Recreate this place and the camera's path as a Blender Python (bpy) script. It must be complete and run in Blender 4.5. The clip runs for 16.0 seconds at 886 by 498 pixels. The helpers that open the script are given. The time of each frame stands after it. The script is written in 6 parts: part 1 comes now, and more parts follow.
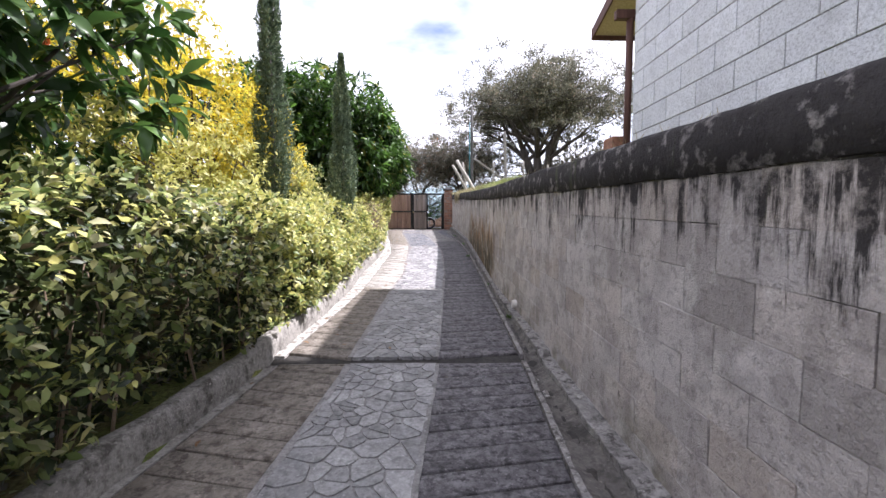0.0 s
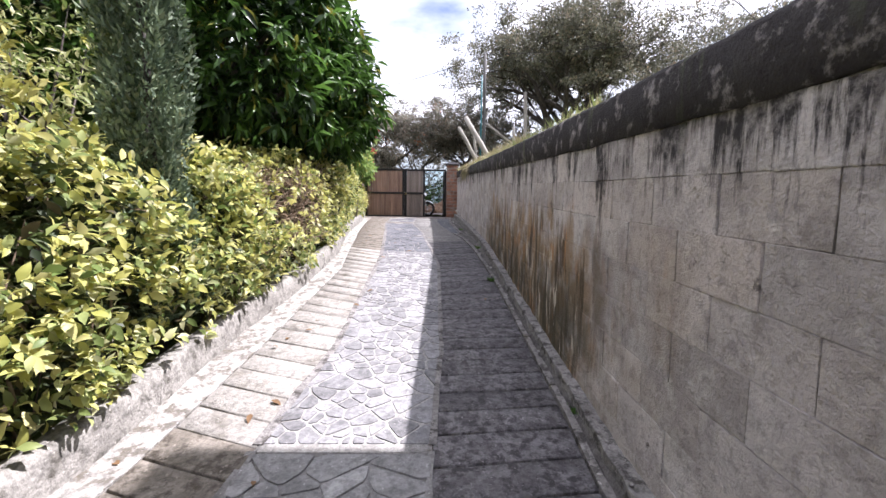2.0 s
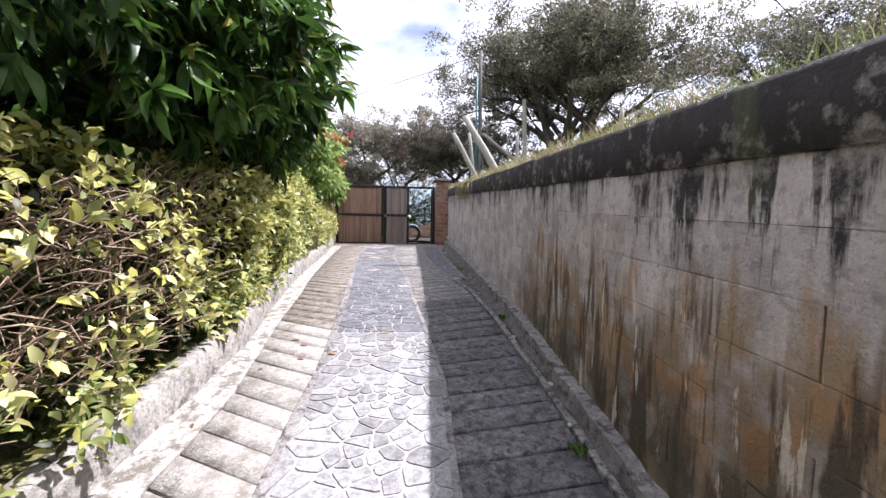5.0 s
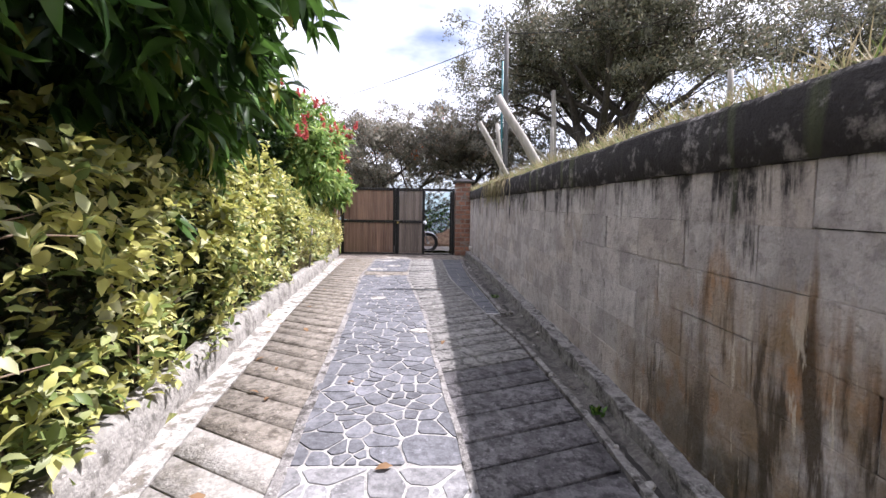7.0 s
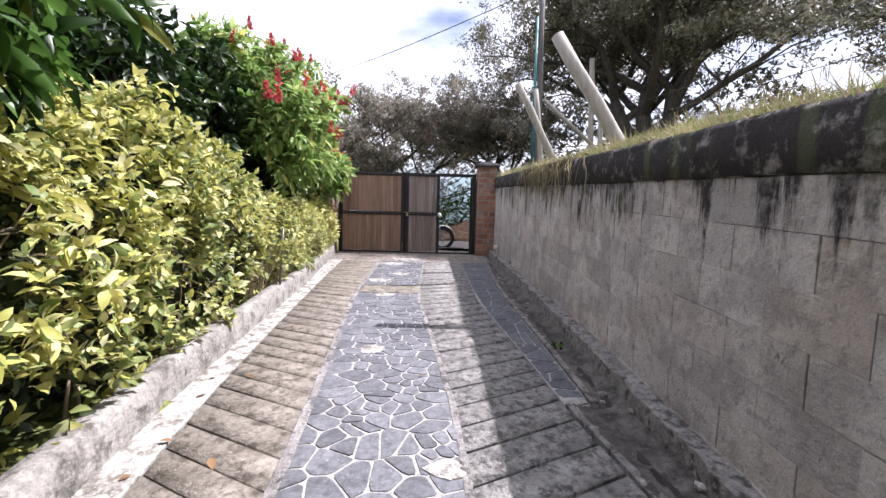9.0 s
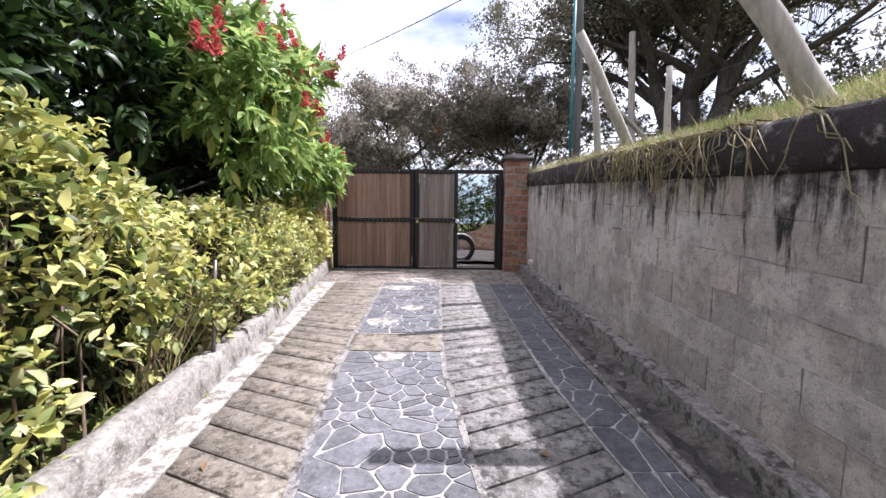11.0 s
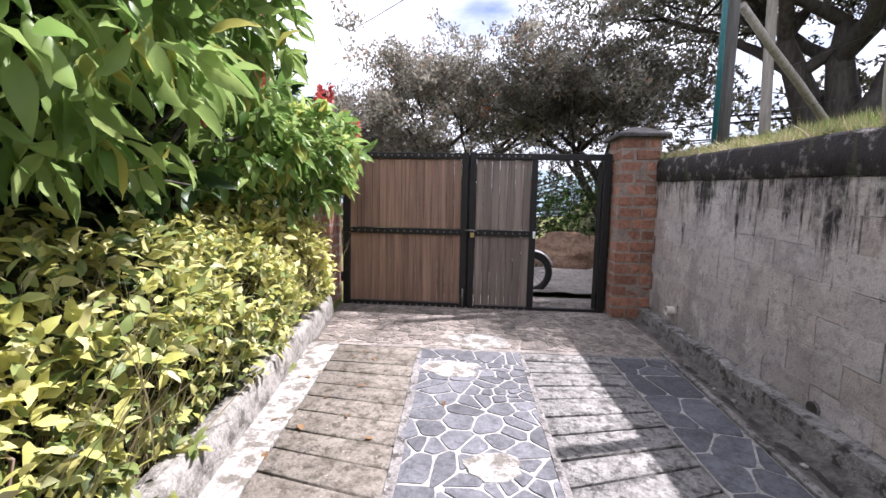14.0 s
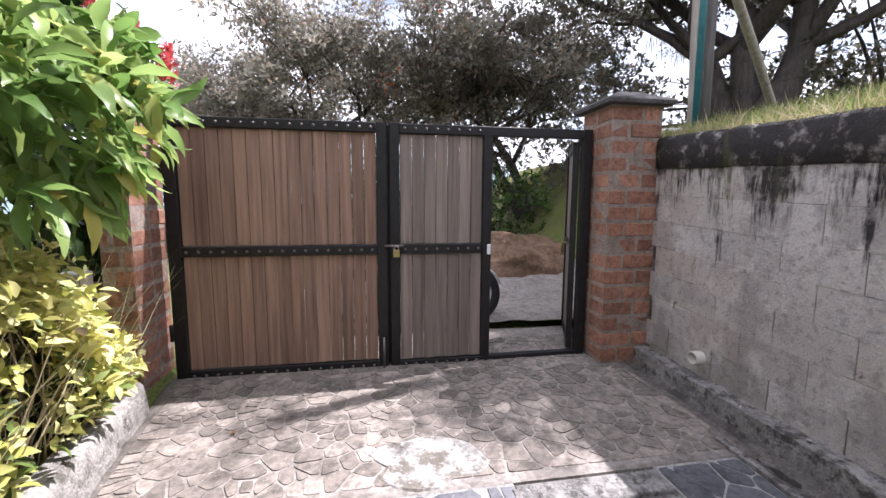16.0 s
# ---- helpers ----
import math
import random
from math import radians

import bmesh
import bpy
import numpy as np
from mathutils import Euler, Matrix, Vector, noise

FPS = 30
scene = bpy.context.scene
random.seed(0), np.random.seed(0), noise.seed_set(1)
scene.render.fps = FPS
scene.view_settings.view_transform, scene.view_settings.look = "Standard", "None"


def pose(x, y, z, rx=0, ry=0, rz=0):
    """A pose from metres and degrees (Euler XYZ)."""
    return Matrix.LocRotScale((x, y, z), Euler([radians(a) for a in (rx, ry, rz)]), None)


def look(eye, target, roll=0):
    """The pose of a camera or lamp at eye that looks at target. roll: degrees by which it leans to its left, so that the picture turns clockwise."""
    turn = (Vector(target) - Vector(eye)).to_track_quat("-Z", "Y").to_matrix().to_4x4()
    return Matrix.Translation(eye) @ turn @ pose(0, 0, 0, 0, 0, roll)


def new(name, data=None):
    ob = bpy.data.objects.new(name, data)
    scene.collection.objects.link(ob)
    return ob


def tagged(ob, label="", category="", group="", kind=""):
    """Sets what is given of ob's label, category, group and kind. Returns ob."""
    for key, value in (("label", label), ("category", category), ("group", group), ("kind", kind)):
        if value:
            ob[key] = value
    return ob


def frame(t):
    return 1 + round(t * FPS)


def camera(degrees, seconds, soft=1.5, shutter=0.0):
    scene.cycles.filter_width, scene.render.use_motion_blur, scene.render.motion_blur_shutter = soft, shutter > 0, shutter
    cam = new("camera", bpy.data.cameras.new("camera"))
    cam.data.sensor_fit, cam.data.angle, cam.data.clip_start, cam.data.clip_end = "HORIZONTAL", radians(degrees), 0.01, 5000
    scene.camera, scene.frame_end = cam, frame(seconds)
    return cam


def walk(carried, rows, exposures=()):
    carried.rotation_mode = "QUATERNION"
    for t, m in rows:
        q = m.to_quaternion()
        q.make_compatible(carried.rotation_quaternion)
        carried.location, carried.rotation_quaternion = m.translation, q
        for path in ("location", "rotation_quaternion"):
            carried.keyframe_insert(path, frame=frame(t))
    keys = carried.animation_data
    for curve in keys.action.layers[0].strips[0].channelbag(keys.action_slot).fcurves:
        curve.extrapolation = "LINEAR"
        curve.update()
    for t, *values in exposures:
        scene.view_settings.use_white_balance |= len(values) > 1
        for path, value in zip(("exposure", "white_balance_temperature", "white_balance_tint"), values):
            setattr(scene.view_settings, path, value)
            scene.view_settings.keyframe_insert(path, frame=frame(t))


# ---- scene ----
cam = camera(94.6, 16.0)
PATH = [
    (0, (-0.245, 0.005, 1.237), (-0.182, 2.0, 1.112), 0.1),
    (0.5, (-0.197, 1.27, 1.208), (-0.052, 3.256, 1.022), 1.9),
    (1, (-0.147, 2.595, 1.277), (0.023, 4.579, 1.085), -0.1),
    (1.5, (-0.104, 3.86, 1.314), (-0.075, 5.843, 1.058), 1.0),
    (2, (-0.03, 5.077, 1.313), (0.021, 7.066, 1.11), 0.9),
    (2.5, (-0.042, 5.537, 1.365), (0.03, 7.528, 1.185), -0.2),
    (3, (-0.015, 6.097, 1.408), (-0.01, 8.086, 1.199), -0.4),
    (3.5, (-0.048, 6.578, 1.43), (-0.01, 8.57, 1.253), 1.9),
    (4, (-0.035, 7.086, 1.48), (0.009, 9.079, 1.312), -0.8),
    (4.5, (-0.037, 7.581, 1.526), (0.046, 9.572, 1.352), -0.7),
    (5, (-0.142, 8.036, 1.547), (-0.007, 10.028, 1.432), 1.0),
    (5.2, (-0.162, 8.204, 1.556), (-0.037, 10.199, 1.504), 0.7),
    (7.3, (-0.242, 10.16, 1.678), (-0.182, 12.156, 1.561), 0.8),
    (7.5, (-0.306, 10.375, 1.7), (-0.249, 12.37, 1.572), 0.7),
    (8, (-0.343, 10.879, 1.761), (-0.276, 12.877, 1.69), 0.1),
    (8.5, (-0.312, 11.354, 1.818), (-0.338, 13.352, 1.717), 0.0),
    (9, (-0.355, 11.865, 1.838), (-0.335, 13.858, 1.672), 1.5),
    (9.5, (-0.301, 12.325, 1.884), (-0.255, 14.322, 1.781), -0.2),
    (9.7, (-0.238, 12.584, 1.844), (-0.282, 14.581, 1.731), 0.5),
    (11.8, (-0.848, 14.398, 1.999), (-0.775, 16.389, 1.828), 1.1),
    (12, (-0.891, 14.599, 1.998), (-0.775, 16.588, 1.827), 0.8),
    (12.5, (-0.925, 15.068, 2.025), (-0.903, 17.06, 1.845), 0.2),
    (13, (-0.98, 15.55, 2.016), (-0.939, 17.541, 1.827), 2.1),
    (13.5, (-1.023, 16.017, 2.041), (-0.978, 18.009, 1.866), 1.4),
    (14, (-1.084, 16.522, 2.148), (-1.239, 18.506, 1.945), 1.2),
    (14.5, (-1.172, 16.985, 2.178), (-1.212, 18.968, 1.924), 1.4),
    (15, (-1.216, 17.51, 2.194), (-1.245, 19.491, 1.926), -0.4),
    (15.5, (-1.243, 17.912, 2.162), (-1.183, 19.901, 1.957), 1.7),
    (16, (-1.298, 18.333, 2.226), (-0.959, 20.29, 1.99), 0.3),
]
walk(cam, [(t, look(eye, target, roll)) for t, eye, target, roll in PATH], exposures=[(0.0, 1.19, 6050, 21), (2.5, 1.12, 6050, 21), (5.0, 1.11, 6050, 21), (7.5, 1.05, 6050, 21), (9.5, 0.99, 6050, 21), (12.5, 1.06, 6050, 21), (14.5, 1.12, 6050, 21), (16.0, 1.22, 6050, 21)])

# ---- world, sun, exposure ----
world = bpy.data.worlds.new("sky")
scene.world = world
world.use_nodes = True
wn, wl = world.node_tree.nodes, world.node_tree.links
SUN_DIR = Vector((0.586, 0.20, 1.0)).normalized()
sky = wn.new("ShaderNodeTexSky")
sky.sky_type = "NISHITA"
sky.sun_disc = False
sky.sun_elevation = math.asin(SUN_DIR.z)
sky.sun_rotation = math.atan2(SUN_DIR.x, SUN_DIR.y)
sky.dust_density = 2.5
sky.air_density = 1.0
bg = wn["Background"]
bg.inputs["Strength"].default_value = 0.085
wc = wn.new("ShaderNodeTexCoord")
wm = wn.new("ShaderNodeMapping")
wm.inputs["Scale"].default_value = (1.6, 1.6, 4.0)
cloud = wn.new("ShaderNodeTexNoise")
cloud.inputs["Scale"].default_value = 1.7
cloud.inputs["Detail"].default_value = 6
cramp = wn.new("ShaderNodeValToRGB")
cramp.color_ramp.elements[0].position = 0.30
cramp.color_ramp.elements[1].position = 0.52
cmix = wn.new("ShaderNodeMix")
cmix.data_type = "RGBA"
cmix.inputs[7].default_value = (10.5, 10.8, 11.2, 1)
wl.new(wc.outputs["Generated"], wm.inputs["Vector"])
wl.new(wm.outputs["Vector"], cloud.inputs["Vector"])
wl.new(cloud.outputs["Fac"], cramp.inputs["Fac"])
wl.new(cramp.outputs["Color"], cmix.inputs[0])
wl.new(sky.outputs["Color"], cmix.inputs[6])
wl.new(cmix.outputs[2], bg.inputs["Color"])

sun = new("sun", bpy.data.lights.new("sun", "SUN"))
sun.data.energy = 5.2
sun.data.angle = radians(0.6)
sun.data.color = (1.0, 0.965, 0.91)
sun.matrix_world = look(SUN_DIR * 40, (0, 0, 0))

# ---- plan of the drive: edges and heights along y ----
def curve_of(ys, vs):
    return lambda y: float(np.interp(y, ys, vs))


ground_z = curve_of([-40, -8, 0, 3.8, 6.9, 8.6, 10, 11.9, 15, 17.6, 21.5, 24, 40, 400],
                    [-1.9, -0.45, -0.13, -0.03, 0.09, 0.27, 0.43, 0.63, 0.77, 0.85, 0.92, 0.98, 1.2, 1.2])
kerb_x = curve_of([-6, 2, 3, 5.4, 8.5, 9.4, 11.3, 13, 14.1, 16.7, 17.5, 19.2, 20.8, 21.4],
                  [-2.1, -1.87, -1.77, -1.62, -1.58, -1.48, -1.46, -1.70, -1.86, -2.10, -2.16, -2.42, -2.64, -2.72])
track_l = curve_of([-6, 2, 3, 5.4, 8.2, 10.5, 13, 14.1, 16.7, 19.2, 20.2],
                   [-2.0, -1.82, -1.70, -1.50, -1.34, -1.24, -1.52, -1.68, -1.95, -2.20, -2.30])
stone_l = curve_of([-6, 2, 3.5, 7, 8.2, 11.2, 13, 14.1, 16.7, 17.8, 20.2],
                   [-1.4, -1.12, -1.0, -0.9, -0.77, -0.80, -0.96, -1.07, -1.36, -1.42, -1.54])
stone_r = curve_of([-6, 2, 3.5, 7, 8.2, 10.7, 13, 14.2, 16.7, 17.8, 20.2],
                   [-0.6, -0.32, -0.19, -0.02, 0.05, 0.06, -0.17, -0.25, -0.58, -0.62, -0.66])
track_r = curve_of([-6, 2, 2.6, 3.5, 5.6, 7.3, 9.6, 10.7, 12.6, 13.4, 14, 16.7, 20.2],
                   [0.45, 0.50, 0.54, 0.60, 0.68, 0.74, 0.73, 0.70, 0.60, 0.55, 0.44, 0.13, 0.08])
dark_r = curve_of([12.5, 13.6, 14.3, 16.8, 17.7, 18.8, 20.2], [0.60, 0.55, 0.57, 0.48, 0.47, 0.52, 0.58])
STEP_Y = 3.79
WALL_X = 0.90


wall_sag = curve_of([0, 2, 5, 7.5, 10, 12, 14, 17, 19, 22], [-0.005, -0.025, -0.05, -0.08, -0.075, -0.06, -0.035, -0.012, 0.018, 0.018])


def wall_top(y):
    return 1.62 + 0.051 * y + wall_sag(y)


def drive_z(y):
    return ground_z(y) - (0.035 if y < STEP_Y else 0.0)


def bank_z(x, y):
    return wall_top(min(max(y, -10), 24)) - 0.05 + float(np.interp(y, [0, 9, 12.5, 14, 15.2, 17, 19.6, 24], [0.06, 0.08, 0.12, 0.19, 0.27, 0.33, 0.26, 0.22])) * min(max(x - 1.0, 0), 2.2) + 0.04 * max(x - 3.2, 0)


# ---- materials ----
def material(name, rough=0.8, metal=0.0, spec=0.4):
    m = bpy.data.materials.new(name)
    m.use_nodes = True
    p = m.node_tree.nodes["Principled BSDF"]
    p.inputs["Roughness"].default_value = rough
    p.inputs["Metallic"].default_value = metal
    p.inputs["Specular IOR Level"].default_value = spec
    return m, m.node_tree.nodes, m.node_tree.links, p


def place(n, l, scale=(1, 1, 1)):
    """World position, stretched."""
    g = n.new("ShaderNodeNewGeometry")
    mp = n.new("ShaderNodeMapping")
    mp.inputs["Scale"].default_value = scale
    l.new(g.outputs["Position"], mp.inputs["Vector"])
    return mp.outputs["Vector"]


def noise_fac(n, l, scale, detail=5, stretch=(1, 1, 1), rough=0.6, lo=None, hi=None):
    t = n.new("ShaderNodeTexNoise")
    t.inputs["Scale"].default_value = scale
    t.inputs["Detail"].default_value = detail
    t.inputs["Roughness"].default_value = rough
    l.new(place(n, l, stretch), t.inputs["Vector"])
    out = t.outputs["Fac"]
    if lo is not None:
        r = n.new("ShaderNodeMapRange")
        r.inputs["From Min"].default_value, r.inputs["From Max"].default_value = lo, hi
        l.new(out, r.inputs["Value"])
        out = r.outputs["Result"]
    return out


def mixed(n, l, fac, a, b):
    m = n.new("ShaderNodeMix")
    m.data_type = "RGBA"
    for v, i in ((a, 6), (b, 7)):
        if hasattr(v, "links"):
            l.new(v, m.inputs[i])
        else:
            m.inputs[i].default_value = (*v, 1)
    if hasattr(fac, "links"):
        l.new(fac, m.inputs[0])
    else:
        m.inputs[0].default_value = fac
    return m.outputs[2]


def maths(n, l, op, a, b=0.0, clamp=False):
    m = n.new("ShaderNodeMath")
    m.operation = op
    m.use_clamp = clamp
    for v, i in ((a, 0), (b, 1)):
        if hasattr(v, "links"):
            l.new(v, m.inputs[i])
        else:
            m.inputs[i].default_value = v
    return m.outputs[0]


def bump(n, l, p, height, strength=0.4, distance=0.01):
    b = n.new("ShaderNodeBump")
    b.inputs["Strength"].default_value = strength
    b.inputs["Distance"].default_value = distance
    l.new(height, b.inputs["Height"])
    l.new(b.outputs["Normal"], p.inputs["Normal"])


def rough_stone(name, dark, light, stain, grain=60, patch=1.6, stain_lo=0.5, stain_hi=0.72, per_piece=0.0, rough=0.85, relief=0.5, distance=0.006):
    m, n, l, p = material(name, rough)
    col = mixed(n, l, noise_fac(n, l, patch, 6, lo=0.3, hi=0.7), dark, light)
    col = mixed(n, l, noise_fac(n, l, patch * 2.3, 8, lo=stain_lo, hi=stain_hi, rough=0.7), col, stain)
    grit = noise_fac(n, l, grain, 3, lo=0.3, hi=0.75)
    col = mixed(n, l, maths(n, l, "MULTIPLY", grit, 0.5), col, tuple(c * 0.4 for c in dark))
    speck = noise_fac(n, l, grain * 0.42, 5, lo=0.47, hi=0.62, rough=0.75)
    col = mixed(n, l, maths(n, l, "MULTIPLY", speck, 0.55), col, tuple(c * 0.35 for c in dark))
    fleck = noise_fac(n, l, grain * 0.7, 4, lo=0.62, hi=0.7, rough=0.7)
    col = mixed(n, l, maths(n, l, "MULTIPLY", fleck, 0.6), col, tuple(min(0.75, c * 1.5) for c in light))
    if per_piece:
        oi = n.new("ShaderNodeObjectInfo")
        g = n.new("ShaderNodeNewGeometry")
        r = maths(n, l, "FRACT", maths(n, l, "ADD", oi.outputs["Random"], g.outputs["Random Per Island"]))
        hv = n.new("ShaderNodeHueSaturation")
        l.new(maths(n, l, "ADD", maths(n, l, "MULTIPLY", r, per_piece), 1 - per_piece / 2), hv.inputs["Value"])
        l.new(col, hv.inputs["Color"])
        col = hv.outputs["Color"]
    l.new(col, p.inputs["Base Color"])
    h = maths(n, l, "ADD", noise_fac(n, l, grain, 4), maths(n, l, "MULTIPLY", noise_fac(n, l, grain / 6, 4), 1.2))
    bump(n, l, p, h, relief, distance)
    return m


def leaf_material(name, a, b, c, through_light=0.42, rough=0.45, odd=0.12):
    m, n, l, p = material(name, rough, spec=0.35)
    g = n.new("ShaderNodeNewGeometry")
    ramp = n.new("ShaderNodeValToRGB")
    e = ramp.color_ramp.elements
    e[0].color, e[1].color = (*a, 1), (*b, 1)
    e[1].position = 1 - odd
    x = e.new(min(1.0, 1 - odd + 0.04))
    x.color = (*c, 1)
    l.new(g.outputs["Random Per Island"], ramp.inputs["Fac"])
    col = mixed(n, l, noise_fac(n, l, 1.3, 3, lo=0.35, hi=0.7), ramp.outputs["Color"], tuple(0.7 * v for v in a))
    l.new(col, p.inputs["Base Color"])
    tr = n.new("ShaderNodeBsdfTranslucent")
    l.new(col, tr.inputs["Color"])
    mx = n.new("ShaderNodeMixShader")
    mx.inputs[0].default_value = through_light
    out = n["Material Output"]
    l.new(p.outputs[0], mx.inputs[1])
    l.new(tr.outputs[0], mx.inputs[2])
    l.new(mx.outputs[0], out.inputs["Surface"])
    return m


def plain(name, col, rough=0.6, metal=0.0, var=0.25, scale=14, relief=0.15):
    m, n, l, p = material(name, rough, metal)
    c = mixed(n, l, noise_fac(n, l, scale, 5, lo=0.3, hi=0.7), col, tuple(v * (1 - var) for v in col))
    l.new(c, p.inputs["Base Color"])
    bump(n, l, p, noise_fac(n, l, scale * 5, 3), relief, 0.004)
    return m


def wood(name, a, b, streak=(30, 30, 1.2), rough=0.75):
    m, n, l, p = material(name, rough)
    f = noise_fac(n, l, 1.0, 6, streak, lo=0.3, hi=0.7)
    col = mixed(n, l, f, a, b)
    oi = n.new("ShaderNodeObjectInfo")
    hv = n.new("ShaderNodeHueSaturation")
    l.new(maths(n, l, "ADD", maths(n, l, "MULTIPLY", oi.outputs["Random"], 0.5), 0.75), hv.inputs["Value"])
    l.new(col, hv.inputs["Color"])
    pale = noise_fac(n, l, 1.0, 6, (45, 45, 1.6), lo=0.66, hi=0.74)
    col2 = mixed(n, l, maths(n, l, "MULTIPLY", pale, 0.5), hv.outputs["Color"], (0.42, 0.36, 0.3))
    l.new(col2, p.inputs["Base Color"])
    bump(n, l, p, f, 0.4, 0.004)
    return m


def wall_material(name, band):
    """Grey cement blocks: black mould that runs down from the top, rust-brown seep marks, pale scuffs."""
    m, n, l, p = material(name, 0.92, spec=0.15)
    g = n.new("ShaderNodeNewGeometry")
    s = n.new("ShaderNodeSeparateXYZ")
    l.new(g.outputs["Position"], s.inputs[0])
    top = maths(n, l, "ADD", maths(n, l, "MULTIPLY", s.outputs["Y"], 0.051), 1.58)
    down = maths(n, l, "SUBTRACT", top, s.outputs["Z"])

    def times(a, b, clamp=False):
        return maths(n, l, "MULTIPLY", a, b, clamp)

    # the blocks' own greys
    col = mixed(n, l, noise_fac(n, l, 1.1, 6, lo=0.32, hi=0.68), (0.44, 0.40, 0.38), (0.63, 0.585, 0.555))
    oi = n.new("ShaderNodeObjectInfo")
    rnd = n.new("ShaderNodeNewGeometry")
    rr = maths(n, l, "FRACT", maths(n, l, "ADD", oi.outputs["Random"], rnd.outputs["Random Per Island"]))
    col = mixed(n, l, times(times(rr, rr), 0.6), col, (0.27, 0.24, 0.225))
    rr2 = maths(n, l, "FRACT", times(rr, 7.31))
    col = mixed(n, l, times(times(rr2, rr2), 0.4), col, (0.50, 0.40, 0.31))
    blotch = noise_fac(n, l, 4.2, 5, lo=0.47, hi=0.60, rough=0.6)
    col = mixed(n, l, times(blotch, 0.55), col, (0.27, 0.238, 0.225))
    paler = noise_fac(n, l, 5.1, 5, (1.2, 1.2, 0.8), lo=0.55, hi=0.66, rough=0.6)
    col = mixed(n, l, times(paler, 0.5), col, (0.66, 0.62, 0.58))
    mottle = noise_fac(n, l, 19, 6, lo=0.52, hi=0.62, rough=0.7)
    col = mixed(n, l, times(mottle, 0.45), col, (0.17, 0.15, 0.14))
    # brown seep marks on one stretch, low on the wall
    edge = maths(n, l, "ADD", s.outputs["Y"], times(noise_fac(n, l, 1.3, 3, lo=0.3, hi=0.7), 1.0))
    near = maths(n, l, "SUBTRACT", 1.0, maths(n, l, "ABSOLUTE", maths(n, l, "DIVIDE", maths(n, l, "SUBTRACT", edge, 10.1), 2.7)), True)
    near = times(near, 3.0, True)
    start = maths(n, l, "ADD", times(noise_fac(n, l, 1.0, 4, (1, 6, 0.3), lo=0.3, hi=0.7), 0.55), 0.38)
    low = times(maths(n, l, "SUBTRACT", down, start, True), 3.6, True)
    zone = times(near, low)
    tan = times(zone, noise_fac(n, l, 3.4, 5, lo=0.36, hi=0.52))
    col = mixed(n, l, times(tan, 0.85), col, (0.27, 0.172, 0.082))
    rust = times(zone, noise_fac(n, l, 4.6, 4, (1, 1, 0.6), lo=0.56, hi=0.64))
    col = mixed(n, l, times(rust, 0.7), col, (0.42, 0.20, 0.07))
    run = noise_fac(n, l, 1.0, 6, (5, 9.5, 1.3), lo=0.49, hi=0.56, rough=0.62)
    col = mixed(n, l, times(times(zone, run), 0.92), col, (0.06, 0.042, 0.024))
    foot = times(near, times(maths(n, l, "SUBTRACT", down, 0.85, True), 1.8, True))
    col = mixed(n, l, times(times(foot, noise_fac(n, l, 3.0, 6, lo=0.38, hi=0.55)), 0.85), col, (0.055, 0.048, 0.028))
    drip = noise_fac(n, l, 1.0, 6, (6, 13, 1.9), lo=0.605, hi=0.635, rough=0.6)
    col = mixed(n, l, times(times(near, maths(n, l, "ADD", times(low, 0.8), 0.1)), times(drip, 0.85)), col, (0.62, 0.54, 0.43))
    # damp and moss towards the foot elsewhere, in patches
    moss = times(times(maths(n, l, "SUBTRACT", down, 1.35, True), 2.5, True), noise_fac(n, l, 2.4, 6, lo=0.50, hi=0.62))
    col = mixed(n, l, times(moss, 0.7), col, (0.12, 0.115, 0.075))
    grit = noise_fac(n, l, 90, 3, lo=0.35, hi=0.8)
    col = mixed(n, l, times(grit, 0.28), col, (0.16, 0.145, 0.138))
    scab = noise_fac(n, l, 5.6, 6, (1, 1, 0.7), lo=0.655, hi=0.685, rough=0.7)
    col = mixed(n, l, times(scab, 0.8), col, (0.10, 0.088, 0.08))
    # black mould: sharp runs of uneven length below the cap, some of them green
    streak = noise_fac(n, l, 1.0, 8, (5, 8.5, 1.1), rough=0.72)
    swell = noise_fac(n, l, 1.0, 3, (1, 0.75, 0.2), lo=0.3, hi=0.7)
    reach = maths(n, l, "ADD", times(maths(n, l, "SUBTRACT", streak, 0.46), maths(n, l, "ADD", times(swell, 2.6), 1.5)), 0.31 if not band else 0.9)
    black = times(maths(n, l, "SUBTRACT", reach, down), 4.2, True)
    black = times(black, noise_fac(n, l, 8, 7, lo=0.30 if not band else 0.26, hi=0.54 if not band else 0.46, rough=0.7))
    mould = mixed(n, l, noise_fac(n, l, 1.0, 3, (3, 5, 0.6), lo=0.58, hi=0.66), (0.018, 0.016, 0.017), (0.055, 0.065, 0.03))
    col = mixed(n, l, times(black, 0.93), col, mould)
    l.new(col, p.inputs["Base Color"])
    h = maths(n, l, "ADD", noise_fac(n, l, 75, 4), times(noise_fac(n, l, 11, 7, rough=0.72), 2.6))
    bump(n, l, p, h, 0.75, 0.014)
    return m


